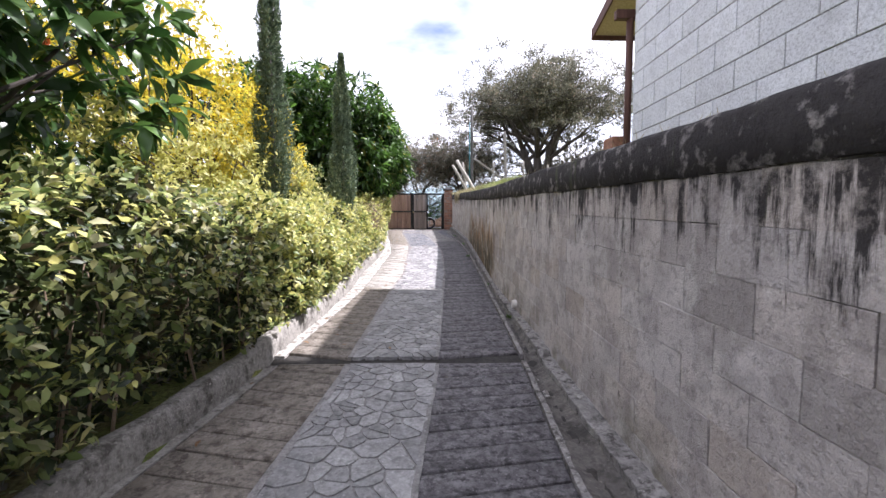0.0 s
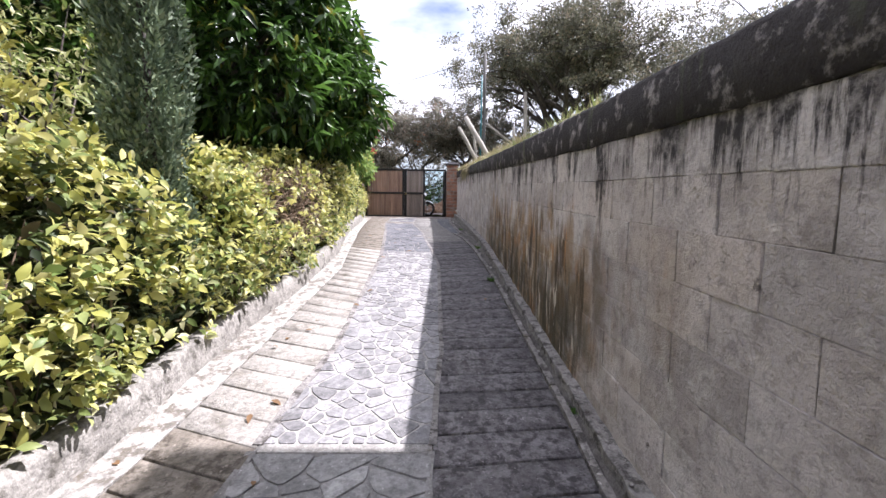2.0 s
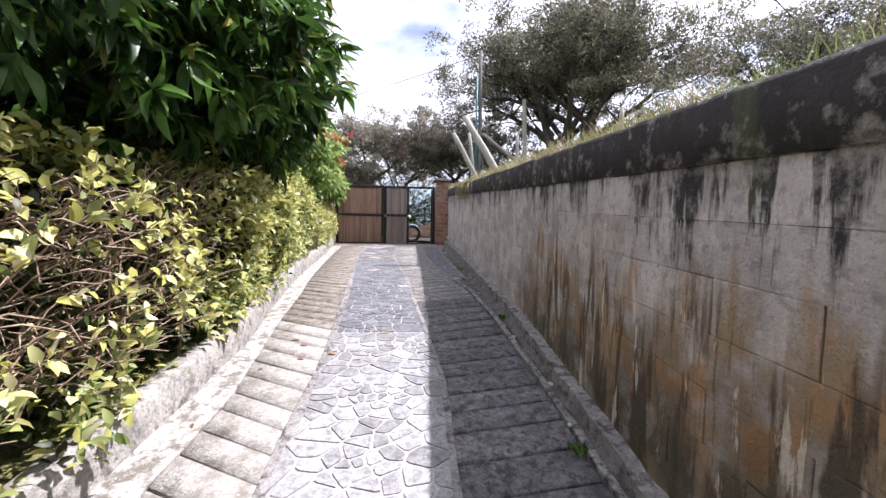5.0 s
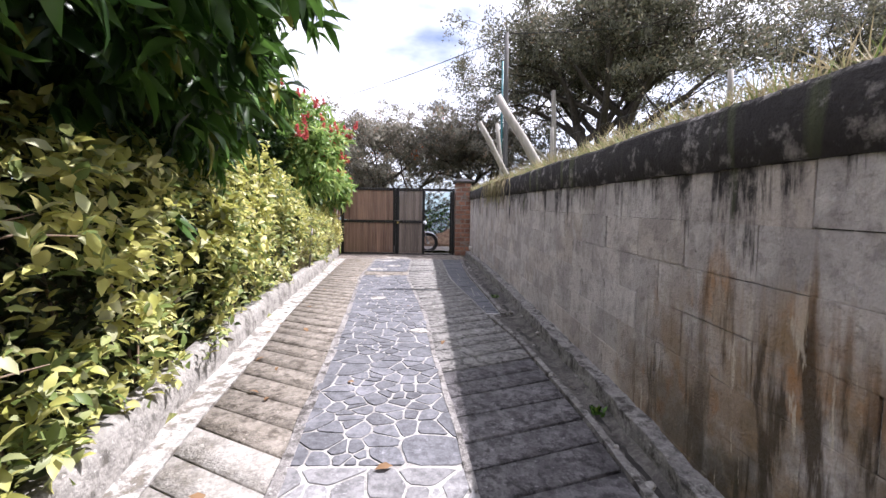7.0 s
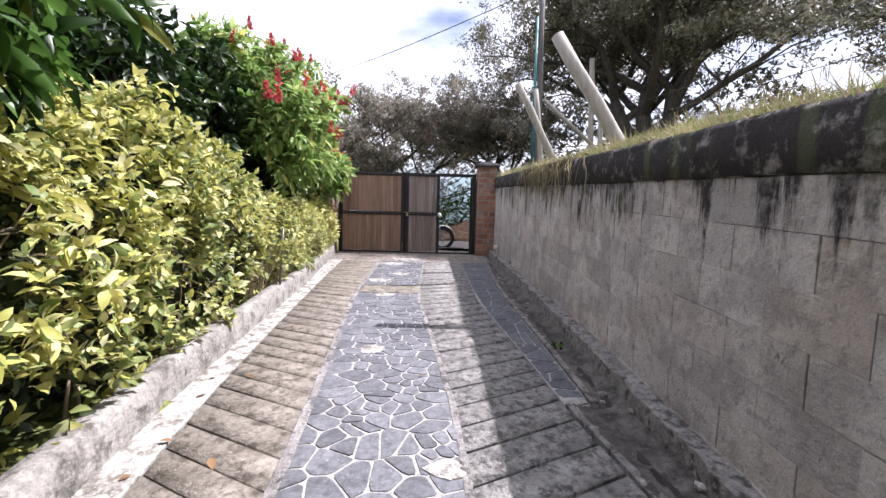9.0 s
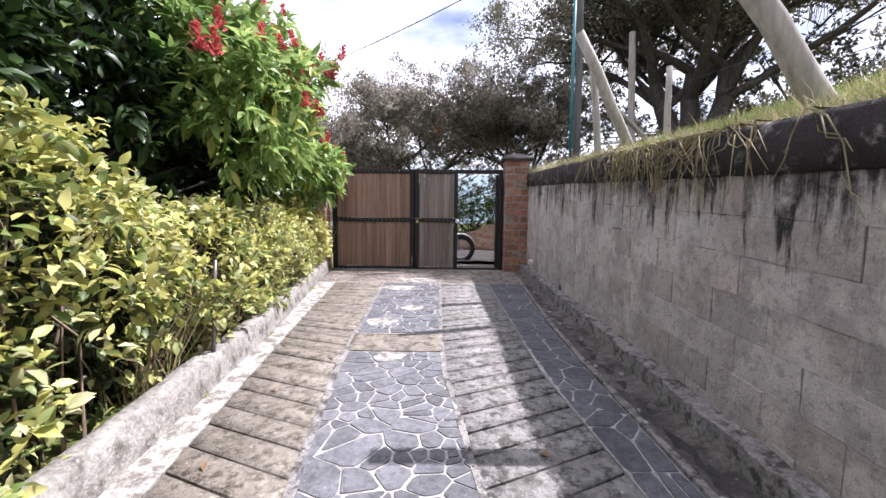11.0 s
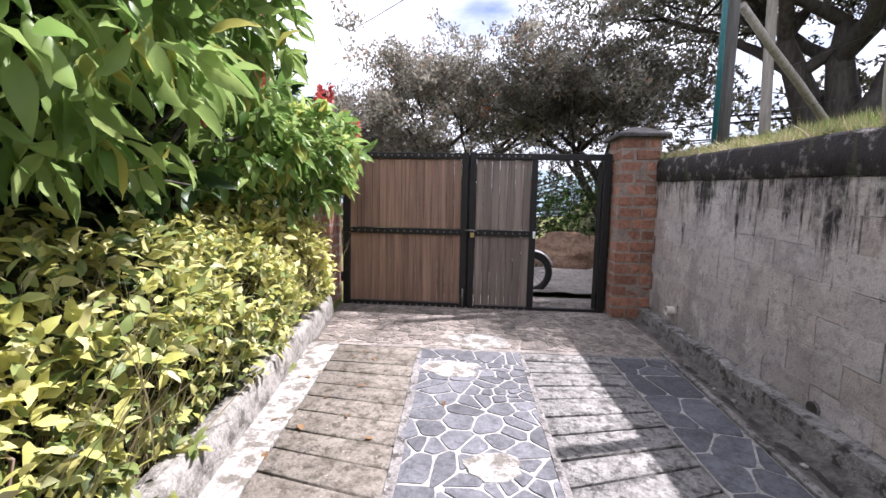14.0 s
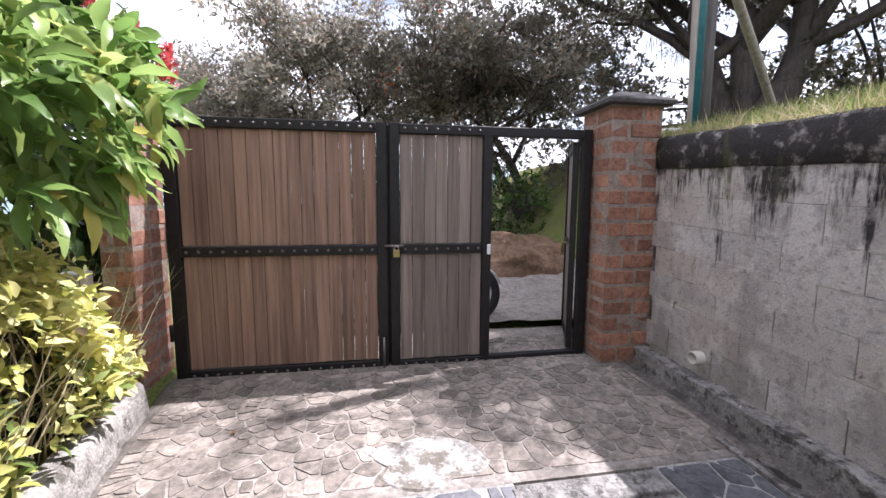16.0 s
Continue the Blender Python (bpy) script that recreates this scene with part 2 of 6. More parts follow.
M_BLOCK = wall_material("weathered_block", False)
M_CAP = wall_material("blackened_cap", True)
M_MORTAR = rough_stone("wall_mortar", (0.30, 0.275, 0.26), (0.46, 0.425, 0.40), (0.03, 0.027, 0.025), patch=1.5, stain_lo=0.46, stain_hi=0.53)
M_RIB = rough_stone("track_concrete", (0.168, 0.145, 0.117), (0.315, 0.28, 0.238), (0.07, 0.056, 0.042), grain=50, patch=6, stain_lo=0.5, stain_hi=0.62, per_piece=0.14, relief=0.75, distance=0.01)
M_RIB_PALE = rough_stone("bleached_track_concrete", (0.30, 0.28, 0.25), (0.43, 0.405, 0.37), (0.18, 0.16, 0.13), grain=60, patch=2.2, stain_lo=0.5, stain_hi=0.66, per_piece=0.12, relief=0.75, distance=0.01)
M_RIB_DARK = rough_stone("dark_track_concrete", (0.10, 0.092, 0.095), (0.27, 0.255, 0.26), (0.055, 0.05, 0.052), grain=60, patch=8, stain_lo=0.48, stain_hi=0.6, per_piece=0.2, relief=0.9, distance=0.012)
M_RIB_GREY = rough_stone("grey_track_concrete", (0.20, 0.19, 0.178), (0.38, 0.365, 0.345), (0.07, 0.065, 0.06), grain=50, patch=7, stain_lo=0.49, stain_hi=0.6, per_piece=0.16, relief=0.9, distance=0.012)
# dirt in the grooves; also the painted shade in pipe bores
M_BED = rough_stone("groove_dirt_bore_shade", (0.03, 0.027, 0.024), (0.07, 0.063, 0.055), (0.018, 0.016, 0.014))
M_GROUT = rough_stone("pale_grout", (0.36, 0.345, 0.325), (0.50, 0.48, 0.455), (0.18, 0.165, 0.15), grain=80, patch=3.2, stain_lo=0.5, stain_hi=0.75)
M_GROUT_DARK = rough_stone("grey_grout", (0.22, 0.21, 0.2), (0.36, 0.345, 0.33), (0.10, 0.095, 0.09), grain=80, patch=2.2)
M_FLAG_A = rough_stone("worn_flagstone", (0.26, 0.255, 0.25), (0.40, 0.39, 0.38), (0.15, 0.145, 0.14), grain=50, patch=3, per_piece=0.45)
M_FLAG_B = rough_stone("bleached_flagstone", (0.24, 0.235, 0.24), (0.37, 0.362, 0.365), (0.12, 0.115, 0.115), grain=50, patch=5, per_piece=0.5)
M_FLAG_C = rough_stone("slate_flagstone", (0.115, 0.116, 0.127), (0.20, 0.20, 0.218), (0.08, 0.082, 0.09), grain=50, patch=4, per_piece=0.45, rough=0.7)
# slate copy darkened for damp, with the wall's shade painted in
M_FLAG_D = rough_stone("shaded_damp_slate", (0.085, 0.088, 0.1), (0.15, 0.152, 0.168), (0.05, 0.05, 0.055), grain=50, patch=4, per_piece=0.4, rough=0.65)
M_COBBLE = rough_stone("cobble", (0.185, 0.16, 0.138), (0.37, 0.315, 0.275), (0.085, 0.08, 0.062), grain=40, patch=5, per_piece=0.7)
M_APRON = rough_stone("apron_cement", (0.25, 0.222, 0.197), (0.39, 0.352, 0.318), (0.13, 0.112, 0.095), grain=40, patch=3.5)
M_WHITE_CEMENT = rough_stone("white_cement", (0.40, 0.38, 0.35), (0.57, 0.55, 0.515), (0.14, 0.12, 0.095), grain=50, patch=4.5, stain_lo=0.47, stain_hi=0.58, relief=0.9, distance=0.01)
M_KERB = rough_stone("kerb_concrete", (0.26, 0.245, 0.222), (0.42, 0.40, 0.365), (0.08, 0.072, 0.058), grain=50, patch=3.0, stain_lo=0.52, stain_hi=0.64, relief=0.9, distance=0.012)
M_LIP = rough_stone("gutter_lip_cement", (0.20, 0.185, 0.175), (0.40, 0.38, 0.36), (0.055, 0.048, 0.042), grain=60, patch=5, stain_lo=0.5, stain_hi=0.6, relief=0.9, distance=0.012)
M_GUTTER = rough_stone("gutter_cement", (0.11, 0.10, 0.09), (0.21, 0.19, 0.17), (0.045, 0.04, 0.035), grain=50, patch=2.5, relief=0.9, distance=0.015, stain_lo=0.47, stain_hi=0.62)
M_SOIL = rough_stone("soil", (0.09, 0.065, 0.045), (0.17, 0.125, 0.09), (0.05, 0.04, 0.03), grain=30, patch=1.1, relief=0.9, distance=0.02)
M_MOUND = rough_stone("brown_earth", (0.17, 0.10, 0.06), (0.30, 0.19, 0.12), (0.10, 0.065, 0.04), grain=24, patch=1.6, relief=1.0, distance=0.03)
M_BRICK = rough_stone("fired_brick", (0.25, 0.115, 0.075), (0.40, 0.20, 0.13), (0.12, 0.068, 0.052), grain=70, patch=7, per_piece=0.5)
M_BRICK_MORTAR = rough_stone("brick_mortar", (0.24, 0.19, 0.155), (0.36, 0.29, 0.245), (0.14, 0.11, 0.09))
M_PILLAR_CAP = rough_stone("dark_cap_cement", (0.06, 0.055, 0.055), (0.13, 0.12, 0.12), (0.03, 0.03, 0.03), grain=60, patch=5)
M_HOUSE = rough_stone("pale_painted_block", (0.66, 0.665, 0.70), (0.76, 0.765, 0.80), (0.55, 0.55, 0.58), grain=90, patch=1.4, per_piece=0.12, rough=0.9)
M_HOUSE_JOINT = rough_stone("house_joint", (0.26, 0.25, 0.26), (0.36, 0.35, 0.36), (0.2, 0.19, 0.19))
M_IRON = plain("black_iron", (0.018, 0.016, 0.016), 0.5, 0.3, 0.4, 20)
M_BOLT = plain("bolt_steel", (0.20, 0.18, 0.17), 0.4, 0.8, 0.4, 40)
M_BOARD = wood("gate_board", (0.13, 0.078, 0.055), (0.29, 0.18, 0.13))
M_BOARD_GREY = wood("grey_gate_board", (0.125, 0.098, 0.082), (0.25, 0.20, 0.17))
M_RED_WOOD = wood("red_brown_wood", (0.07, 0.03, 0.022), (0.13, 0.06, 0.045))
M_SOFFIT = wood("soffit_board", (0.30, 0.23, 0.15), (0.46, 0.36, 0.25))
M_POST = wood("grey_post_wood", (0.20, 0.18, 0.16), (0.38, 0.35, 0.31), (24, 24, 2.0))
M_POLE = wood("grey_pole", (0.07, 0.068, 0.066), (0.16, 0.15, 0.145), (24, 24, 2.0))
M_TEAL = plain("teal_paint", (0.03, 0.16, 0.18), 0.45, 0.0, 0.3, 12)
M_PVC = plain("white_plastic_pipe", (0.62, 0.58, 0.52), 0.5, 0.0, 0.25, 20)
M_BRASS = plain("brass", (0.42, 0.33, 0.14), 0.35, 0.8, 0.3, 30)
M_WIRE = plain("wire", (0.05, 0.05, 0.05), 0.5, 0.6)
M_RUBBER = plain("tyre_rubber", (0.02, 0.02, 0.021), 0.75)
M_CHROME = plain("chrome", (0.6, 0.6, 0.62), 0.25, 1.0, 0.1, 20, 0.02)
M_WHITE_PLASTIC = plain("white_plastic", (0.65, 0.67, 0.7), 0.35, 0.0, 0.1, 10, 0.03)
M_BARK = wood("bark", (0.03, 0.025, 0.022), (0.10, 0.083, 0.072), (14, 14, 3))
M_TWIG = wood("twig", (0.16, 0.11, 0.075), (0.36, 0.27, 0.19), (30, 30, 8))
M_DRY = leaf_material("dry_leaf", (0.16, 0.09, 0.045), (0.30, 0.18, 0.09), (0.4, 0.3, 0.18), 0.1, 0.8)
M_HEDGE = leaf_material("hedge_leaf", (0.16, 0.23, 0.06), (0.56, 0.59, 0.24), (0.70, 0.67, 0.40), 0.35, 0.45, 0.3)
M_HEDGE_GOLD = leaf_material("golden_hedge_leaf", (0.47, 0.48, 0.12), (0.76, 0.71, 0.26), (0.76, 0.70, 0.32), 0.35, 0.45, 0.3)
# hedge leaf with shade painted into its colour
M_HEDGE_SHADE = leaf_material("hedge_shade_leaf", (0.02, 0.035, 0.01), (0.08, 0.11, 0.03), (0.12, 0.09, 0.05), 0.15, 0.5, 0.2)
M_YELLOW = leaf_material("yellow_bloom", (0.62, 0.50, 0.05), (0.82, 0.64, 0.05), (0.42, 0.46, 0.08), 0.45, 0.5, 0.25)
M_MANGO = leaf_material("lance_leaf", (0.012, 0.034, 0.007), (0.15, 0.30, 0.055), (0.40, 0.38, 0.07), 0.34, 0.36, 0.07)
# broad leaf darkened, with crown shade painted into its colour
M_SHADE_LEAF = leaf_material("shade_leaf", (0.012, 0.03, 0.008), (0.07, 0.13, 0.032), (0.22, 0.26, 0.06), 0.22, 0.4, 0.06)
M_BROAD = leaf_material("broad_leaf", (0.02, 0.055, 0.012), (0.12, 0.22, 0.05), (0.34, 0.34, 0.07), 0.3, 0.34, 0.06)
M_CLOAK = leaf_material("cloak_leaf", (0.13, 0.25, 0.055), (0.52, 0.64, 0.23), (0.66, 0.58, 0.16), 0.5, 0.36, 0.1)
M_RED = leaf_material("red_bract", (0.58, 0.08, 0.09), (0.78, 0.19, 0.18), (0.7, 0.22, 0.2), 0.3, 0.5)
M_ORANGE = leaf_material("orange_flower", (0.55, 0.12, 0.02), (0.66, 0.2, 0.05), (0.5, 0.1, 0.03), 0.3, 0.5)
M_CYPRESS = leaf_material("cypress_spray", (0.07, 0.11, 0.065), (0.27, 0.34, 0.20), (0.28, 0.31, 0.18), 0.15, 0.6)
M_FAR = leaf_material("grey_green_leaf", (0.15, 0.14, 0.11), (0.43, 0.41, 0.34), (0.40, 0.27, 0.19), 0.6, 0.45, 0.12)
M_FAR_DARK = leaf_material("oak_leaf", (0.075, 0.078, 0.052), (0.33, 0.32, 0.235), (0.34, 0.26, 0.18), 0.35, 0.45, 0.12)
M_MOSS_HANG = leaf_material("hanging_moss", (0.16, 0.165, 0.13), (0.28, 0.28, 0.23), (0.2, 0.2, 0.16), 0.2, 0.8)
M_GRASS = leaf_material("grass_blade", (0.16, 0.22, 0.06), (0.38, 0.42, 0.15), (0.54, 0.48, 0.26), 0.4, 0.5, 0.25)
M_STRAW = leaf_material("straw_grass", (0.36, 0.30, 0.17), (0.54, 0.46, 0.28), (0.28, 0.3, 0.1), 0.3, 0.7, 0.2)


def terrain_material():
    m, n, l, p = material("grass_and_earth", 0.95, spec=0.1)
    col = mixed(n, l, noise_fac(n, l, 0.7, 7, lo=0.35, hi=0.65), (0.10, 0.14, 0.035), (0.24, 0.25, 0.08))
    col = mixed(n, l, noise_fac(n, l, 1.9, 7, lo=0.5, hi=0.66), col, (0.20, 0.15, 0.09))
    col = mixed(n, l, noise_fac(n, l, 40, 3, lo=0.35, hi=0.7), col, (0.07, 0.07, 0.03))
    l.new(col, p.inputs["Base Color"])
    bump(n, l, p, noise_fac(n, l, 30, 5), 0.8, 0.03)
    return m


M_TERRAIN = terrain_material()
# distance haze is painted into this blue-green
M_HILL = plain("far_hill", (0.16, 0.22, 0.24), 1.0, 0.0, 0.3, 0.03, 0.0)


# ---- building helpers ----
def part(name, bm, mat, parent=None, label=""):
    me = bpy.data.meshes.new(name)
    bm.to_mesh(me)
    bm.free()
    me.materials.append(mat)
    ob = new(name, me)
    if parent is not None:
        ob.parent = parent
    if label:
        ob["label"] = label
    return ob


def data_part(name, me, parent=None):
    ob = new(name, me)
    if parent is not None:
        ob.parent = parent
    return ob


def from_arrays(name, verts, faces, mat, smooth=False):
    """A mesh from arrays: faces all have the same number of corners."""
    me = bpy.data.meshes.new(name)
    v, f = np.asarray(verts, np.float32), np.asarray(faces, np.int32)
    me.vertices.add(len(v))
    me.vertices.foreach_set("co", v.ravel())
    me.loops.add(f.size)
    me.loops.foreach_set("vertex_index", f.ravel())
    me.polygons.add(len(f))
    me.polygons.foreach_set("loop_start", np.arange(0, f.size, f.shape[1], dtype=np.int32))
    me.polygons.foreach_set("loop_total", np.full(len(f), f.shape[1], np.int32))
    if smooth:
        me.polygons.foreach_set("use_smooth", np.ones(len(f), bool))
    me.materials.append(mat)
    me.update(calc_edges=True)
    me.validate()
    return me


def thing(name, label, category, at=(0, 0, 0), group="", kind=""):
    ob = new(name)
    ob.empty_display_size = 0.1
    ob.location = at
    return tagged(ob, label, category, group, kind)


def box_bm(x0, x1, y0, y1, z0, z1, bevel=0.0, segs=1):
    bm = bmesh.new()
    bmesh.ops.create_cube(bm, size=1)
    for v in bm.verts:
        v.co = Vector(((x0 + x1) / 2 + v.co.x * (x1 - x0), (y0 + y1) / 2 + v.co.y * (y1 - y0), (z0 + z1) / 2 + v.co.z * (z1 - z0)))
    if bevel:
        bmesh.ops.bevel(bm, geom=bm.edges[:], offset=bevel, segments=segs, affect="EDGES", profile=0.6)
    return bm


def tube_bm(points, radii, sides=10, cap=True, bm=None, wobble=0.0):
    """A tapered tube along points."""
    bm = bm or bmesh.new()
    pts = [Vector(q) for q in points]
    rings = []
    for i, q in enumerate(pts):
        d = (pts[min(i + 1, len(pts) - 1)] - pts[max(i - 1, 0)]).normalized()
        a = d.orthogonal().normalized() if abs(d.z) > 0.9 else d.cross(Vector((0, 0, 1))).normalized()
        b = d.cross(a).normalized()
        r = radii[i] if hasattr(radii, "__len__") else radii
        rings.append([bm.verts.new(q + (a * math.cos(2 * math.pi * k / sides) + b * math.sin(2 * math.pi * k / sides)) * r * (1 + wobble * random.uniform(-1, 1))) for k in range(sides)])
    for u, w in zip(rings, rings[1:]):
        best = min(range(sides), key=lambda s: (u[0].co - w[s].co).length)
        for k in range(sides):
            bm.faces.new((u[k], u[(k + 1) % sides], w[(k + 1 + best) % sides], w[(k + best) % sides])).smooth = True
    if cap:
        bm.faces.new(rings[0][::-1])
        bm.faces.new(rings[-1])
    return bm


def lathe_bm(profile, sides=24, at=(0, 0, 0)):
    """Rings of (radius, height)."""
    bm = bmesh.new()
    rings = [[bm.verts.new((at[0] + r * math.cos(2 * math.pi * k / sides), at[1] + r * math.sin(2 * math.pi * k / sides), at[2] + h)) for k in range(sides)] for r, h in profile]
    for u, w in zip(rings, rings[1:]):
        for k in range(sides):
            bm.faces.new((u[k], u[(k + 1) % sides], w[(k + 1) % sides], w[k])).smooth = True
    return bm


# ---- leaves: one small folded blade, set many times into one mesh ----
LEAF_LANCE = (np.array([(0, 0, 0), (-0.5, 0.38, 0.06), (0.5, 0.38, 0.06), (0, 0.42, 0), (-0.36, 0.72, 0.0), (0.36, 0.72, 0.0), (0, 0.74, -0.06), (0, 1, -0.2)]),
              np.array([(0, 2, 3), (0, 3, 1), (1, 3, 6), (1, 6, 4), (3, 2, 5), (3, 5, 6), (4, 6, 7), (6, 5, 7)]))
def blade_of(rows):
    """A leaf blade from rows of (way along, half width, height), folded along its midrib."""
    v = [(k * w, t, z + 0.12 * abs(k) * w + 0.02 * k * math.sin(t * 19)) for t, w, z in rows for k in (-1, 0, 1)]
    f = [q for r in range(len(rows) - 1) for c in range(2) for q in ((r * 3 + c, r * 3 + c + 1, r * 3 + c + 4), (r * 3 + c, r * 3 + c + 4, r * 3 + c + 3))]
    return np.array(v), np.array(f)


FINE_ROWS = [(0.0, 0.03, 0.0), (0.12, 0.24, 0.01), (0.28, 0.43, 0.02), (0.46, 0.5, 0.015), (0.64, 0.42, -0.02), (0.80, 0.27, -0.08), (0.92, 0.12, -0.15), (1.0, 0.01, -0.21)]
LEAF_FINE = blade_of(FINE_ROWS)
LEAF_MID = blade_of([FINE_ROWS[k] for k in (0, 2, 3, 5, 7)])
LEAF_SMALL = (np.array([(0, 0, 0), (-0.5, 0.5, 0.08), (0.5, 0.5, 0.08), (0, 0.52, 0), (0, 1, -0.1)]),
              np.array([(0, 2, 3), (0, 3, 1), (1, 3, 4), (3, 2, 4)]))
LEAF_FAR = (np.array([(0, 0, 0), (-0.5, 0.5, 0), (0.5, 0.5, 0.0), (0, 1, 0.1)]), np.array([(0, 2, 1), (1, 2, 3)]))
BLADE = (np.array([(-0.5, 0, 0), (0.5, 0, 0), (-0.32, 0.55, 0.05), (0.32, 0.55, 0.05), (0, 1, 0.25)]), np.array([(0, 1, 2), (1, 3, 2), (2, 3, 4)]))


def unit(a):
    return a / np.maximum(np.linalg.norm(a, axis=-1, keepdims=True), 1e-9)


def leaves_mesh(name, mat, spots, ways, length, width, template=LEAF_SMALL, flat=0.6, rng=None):
    """Leaves at spots, pointing along ways; flat: how far their faces turn up."""
    rng = rng or np.random.default_rng(1)
    tv, tf = template
    n = len(spots)
    y = unit(ways)
    up = np.array([0, 0, 1.0]) * flat + rng.normal(0, 0.5, (n, 3))
    x = unit(np.cross(y, up))
    z = np.cross(x, y)
    ln = np.broadcast_to(np.asarray(length, float), (n,))[:, None, None]
    wd = np.broadcast_to(np.asarray(width, float), (n,))[:, None, None]
    v = spots[:, None] + x[:, None] * tv[None, :, :1] * wd + y[:, None] * tv[None, :, 1:2] * ln + z[:, None] * tv[None, :, 2:] * ln
    f = tf[None] + (np.arange(n) * len(tv))[:, None, None]
    return from_arrays(name, v.reshape(-1, 3), f.reshape(-1, 3), mat)


def whorls(rng, tips, outs, per, droop=0.3, spread=0.9, gap=0.03):
    """Leaf spots and ways round each twig tip."""
    n = len(tips)
    ways = unit(np.repeat(outs, per, 0) * (1 - spread * 0.5) + unit(rng.normal(0, 1, (n * per, 3))) * spread)
    ways[:, 2] -= droop
    spots = np.repeat(tips, per, 0) + rng.normal(0, gap, (n * per, 3))
    return spots, unit(ways)


def blob_tips(rng, blobs, count, shell=0.45, lump=0.18):
    """Twig tips in the outer shell of several overlapping ellipsoids (centre, radii), none of them deep inside another."""
    cs, rs = np.array([b[0] for b in blobs], float), np.array([b[1] for b in blobs], float)
    w = (rs[:, 0] * rs[:, 1] + rs[:, 0] * rs[:, 2] + rs[:, 1] * rs[:, 2])
    pick = rng.choice(len(blobs), count * 2, p=w / w.sum())
    d = unit(rng.normal(0, 1, (count * 2, 3)))
    dist = 1 - shell * rng.random(count * 2) ** 1.6 + rng.normal(0, lump * 0.5, count * 2)
    q = cs[pick] + d * rs[pick] * dist[:, None]
    inside = (np.linalg.norm((q[:, None] - cs[None]) / rs[None], axis=2) < 1 - shell).any(1)
    return q[~inside][:count], d[~inside][:count]


# ---- ground sheet ----
def terrain_z(x, y):
    base = ground_z(y)
    if y > 21.8:
        bank = bank_z(x, 24) if x > 1.0 else base
        t = min(max((x - 1.7) / 2.4, 0), 1)
        z = base * (1 - t) + bank * t
        far = min(max((y - 34) / 40, 0), 1)
        return z - 9 * far - (0.1 if y < 22.6 and -2.6 < x < 1.6 else 0)
    if x > 0.98:
        return bank_z(x, y) - 0.02
    if x < kerb_x(min(max(y, -6), 21.4)) - 0.05:
        return base + 0.10 + 0.02 * max(-x - 3.5, 0) * 0.5
    return base - 0.10


def build_ground():
    xs = np.unique(np.round(np.concatenate([[-900, -400, -150, -60, -30, -18, -12, -8, -6, -5, -4.2, -3.6], np.arange(-3.2, 3.4, 0.1), [0.97, 0.99], np.arange(3.6, 9, 0.5), [10, 14, 20, 30, 60, 150, 400, 900]]), 3))
    ys = np.unique(np.round(np.concatenate([[-900, -300, -80, -40, -20, -10, -6, -3], np.arange(-1, 34, 0.3), [36, 40, 46, 55, 74, 100, 200, 400, 1500]]), 3))
    v = np.array([(x, y, terrain_z(x, y)) for y in ys for x in xs])
    jitter = np.array([0.02 * noise.noise(Vector((q[0] * 2.1, q[1] * 2.1, 0))) for q in v])
    v[:, 2] += np.where(np.abs(v[:, 0]) < 12, jitter, 0)
    nx = len(xs)
    f = [(j * nx + i, j * nx + i + 1, (j + 1) * nx + i + 1, (j + 1) * nx + i) for j in range(len(ys) - 1) for i in range(nx - 1)]
    ob = data_part("ground", from_arrays("ground", v, f, M_TERRAIN, True))
    return tagged(ob, "uneven grassy earth with bare brown patches", "ground", kind="structure")


build_ground()

mound_bm = bmesh.new()
bmesh.ops.create_icosphere(mound_bm, subdivisions=5, radius=1)
for v in mound_bm.verts:
    k = 1 + 0.22 * noise.noise(v.co * 2.3) + 0.09 * noise.noise(v.co * 7)
    v.co = Vector((1.0 + v.co.x * 1.5 * k, 25.3 + v.co.y * 0.9 * k, 0.95 + v.co.z * 0.68 * k))
for f in mound_bm.faces:
    f.smooth = True
mound2_bm = bmesh.new()
bmesh.ops.create_icosphere(mound2_bm, subdivisions=4, radius=1)
for v in mound2_bm.verts:
    k = 1 + 0.25 * noise.noise(v.co * 2.1 + Vector((5, 0, 0))) + 0.1 * noise.noise(v.co * 8)
    v.co = Vector((-0.9 + v.co.x * 1.2 * k, 25.0 + v.co.y * 0.7 * k, 0.95 + v.co.z * 0.45 * k))
for f in mound2_bm.faces:
    f.smooth = True
tagged(part("earth_mound", mound2_bm, M_MOUND), "low heap of loose brown earth beyond the gate", "earth mound", kind="structure")
mound = part("earth_mound", mound_bm, M_MOUND)
tagged(mound, "heap of loose brown earth beyond the gate", "earth mound", kind="structure")

track_bm = bmesh.new()
rows = []
for y in np.arange(22.22, 24.6, 0.12):
    rows.append([track_bm.verts.new((x, y, terrain_z(x, max(y, 22.7)) + 0.055 + 0.03 * noise.noise(Vector((x * 4, y * 4, 0))) + 0.012 * noise.noise(Vector((x * 15, y * 15, 0))))) for x in np.arange(-2.2, 2.41, 0.12)])
for u, w in zip(rows, rows[1:]):
    for k in range(len(u) - 1):
        track_bm.faces.new((u[k], u[k + 1], w[k + 1], w[k])).smooth = True
tagged(part("ground_rubble", track_bm, M_APRON), "pale stony track beyond the gate", "track", kind="structure")

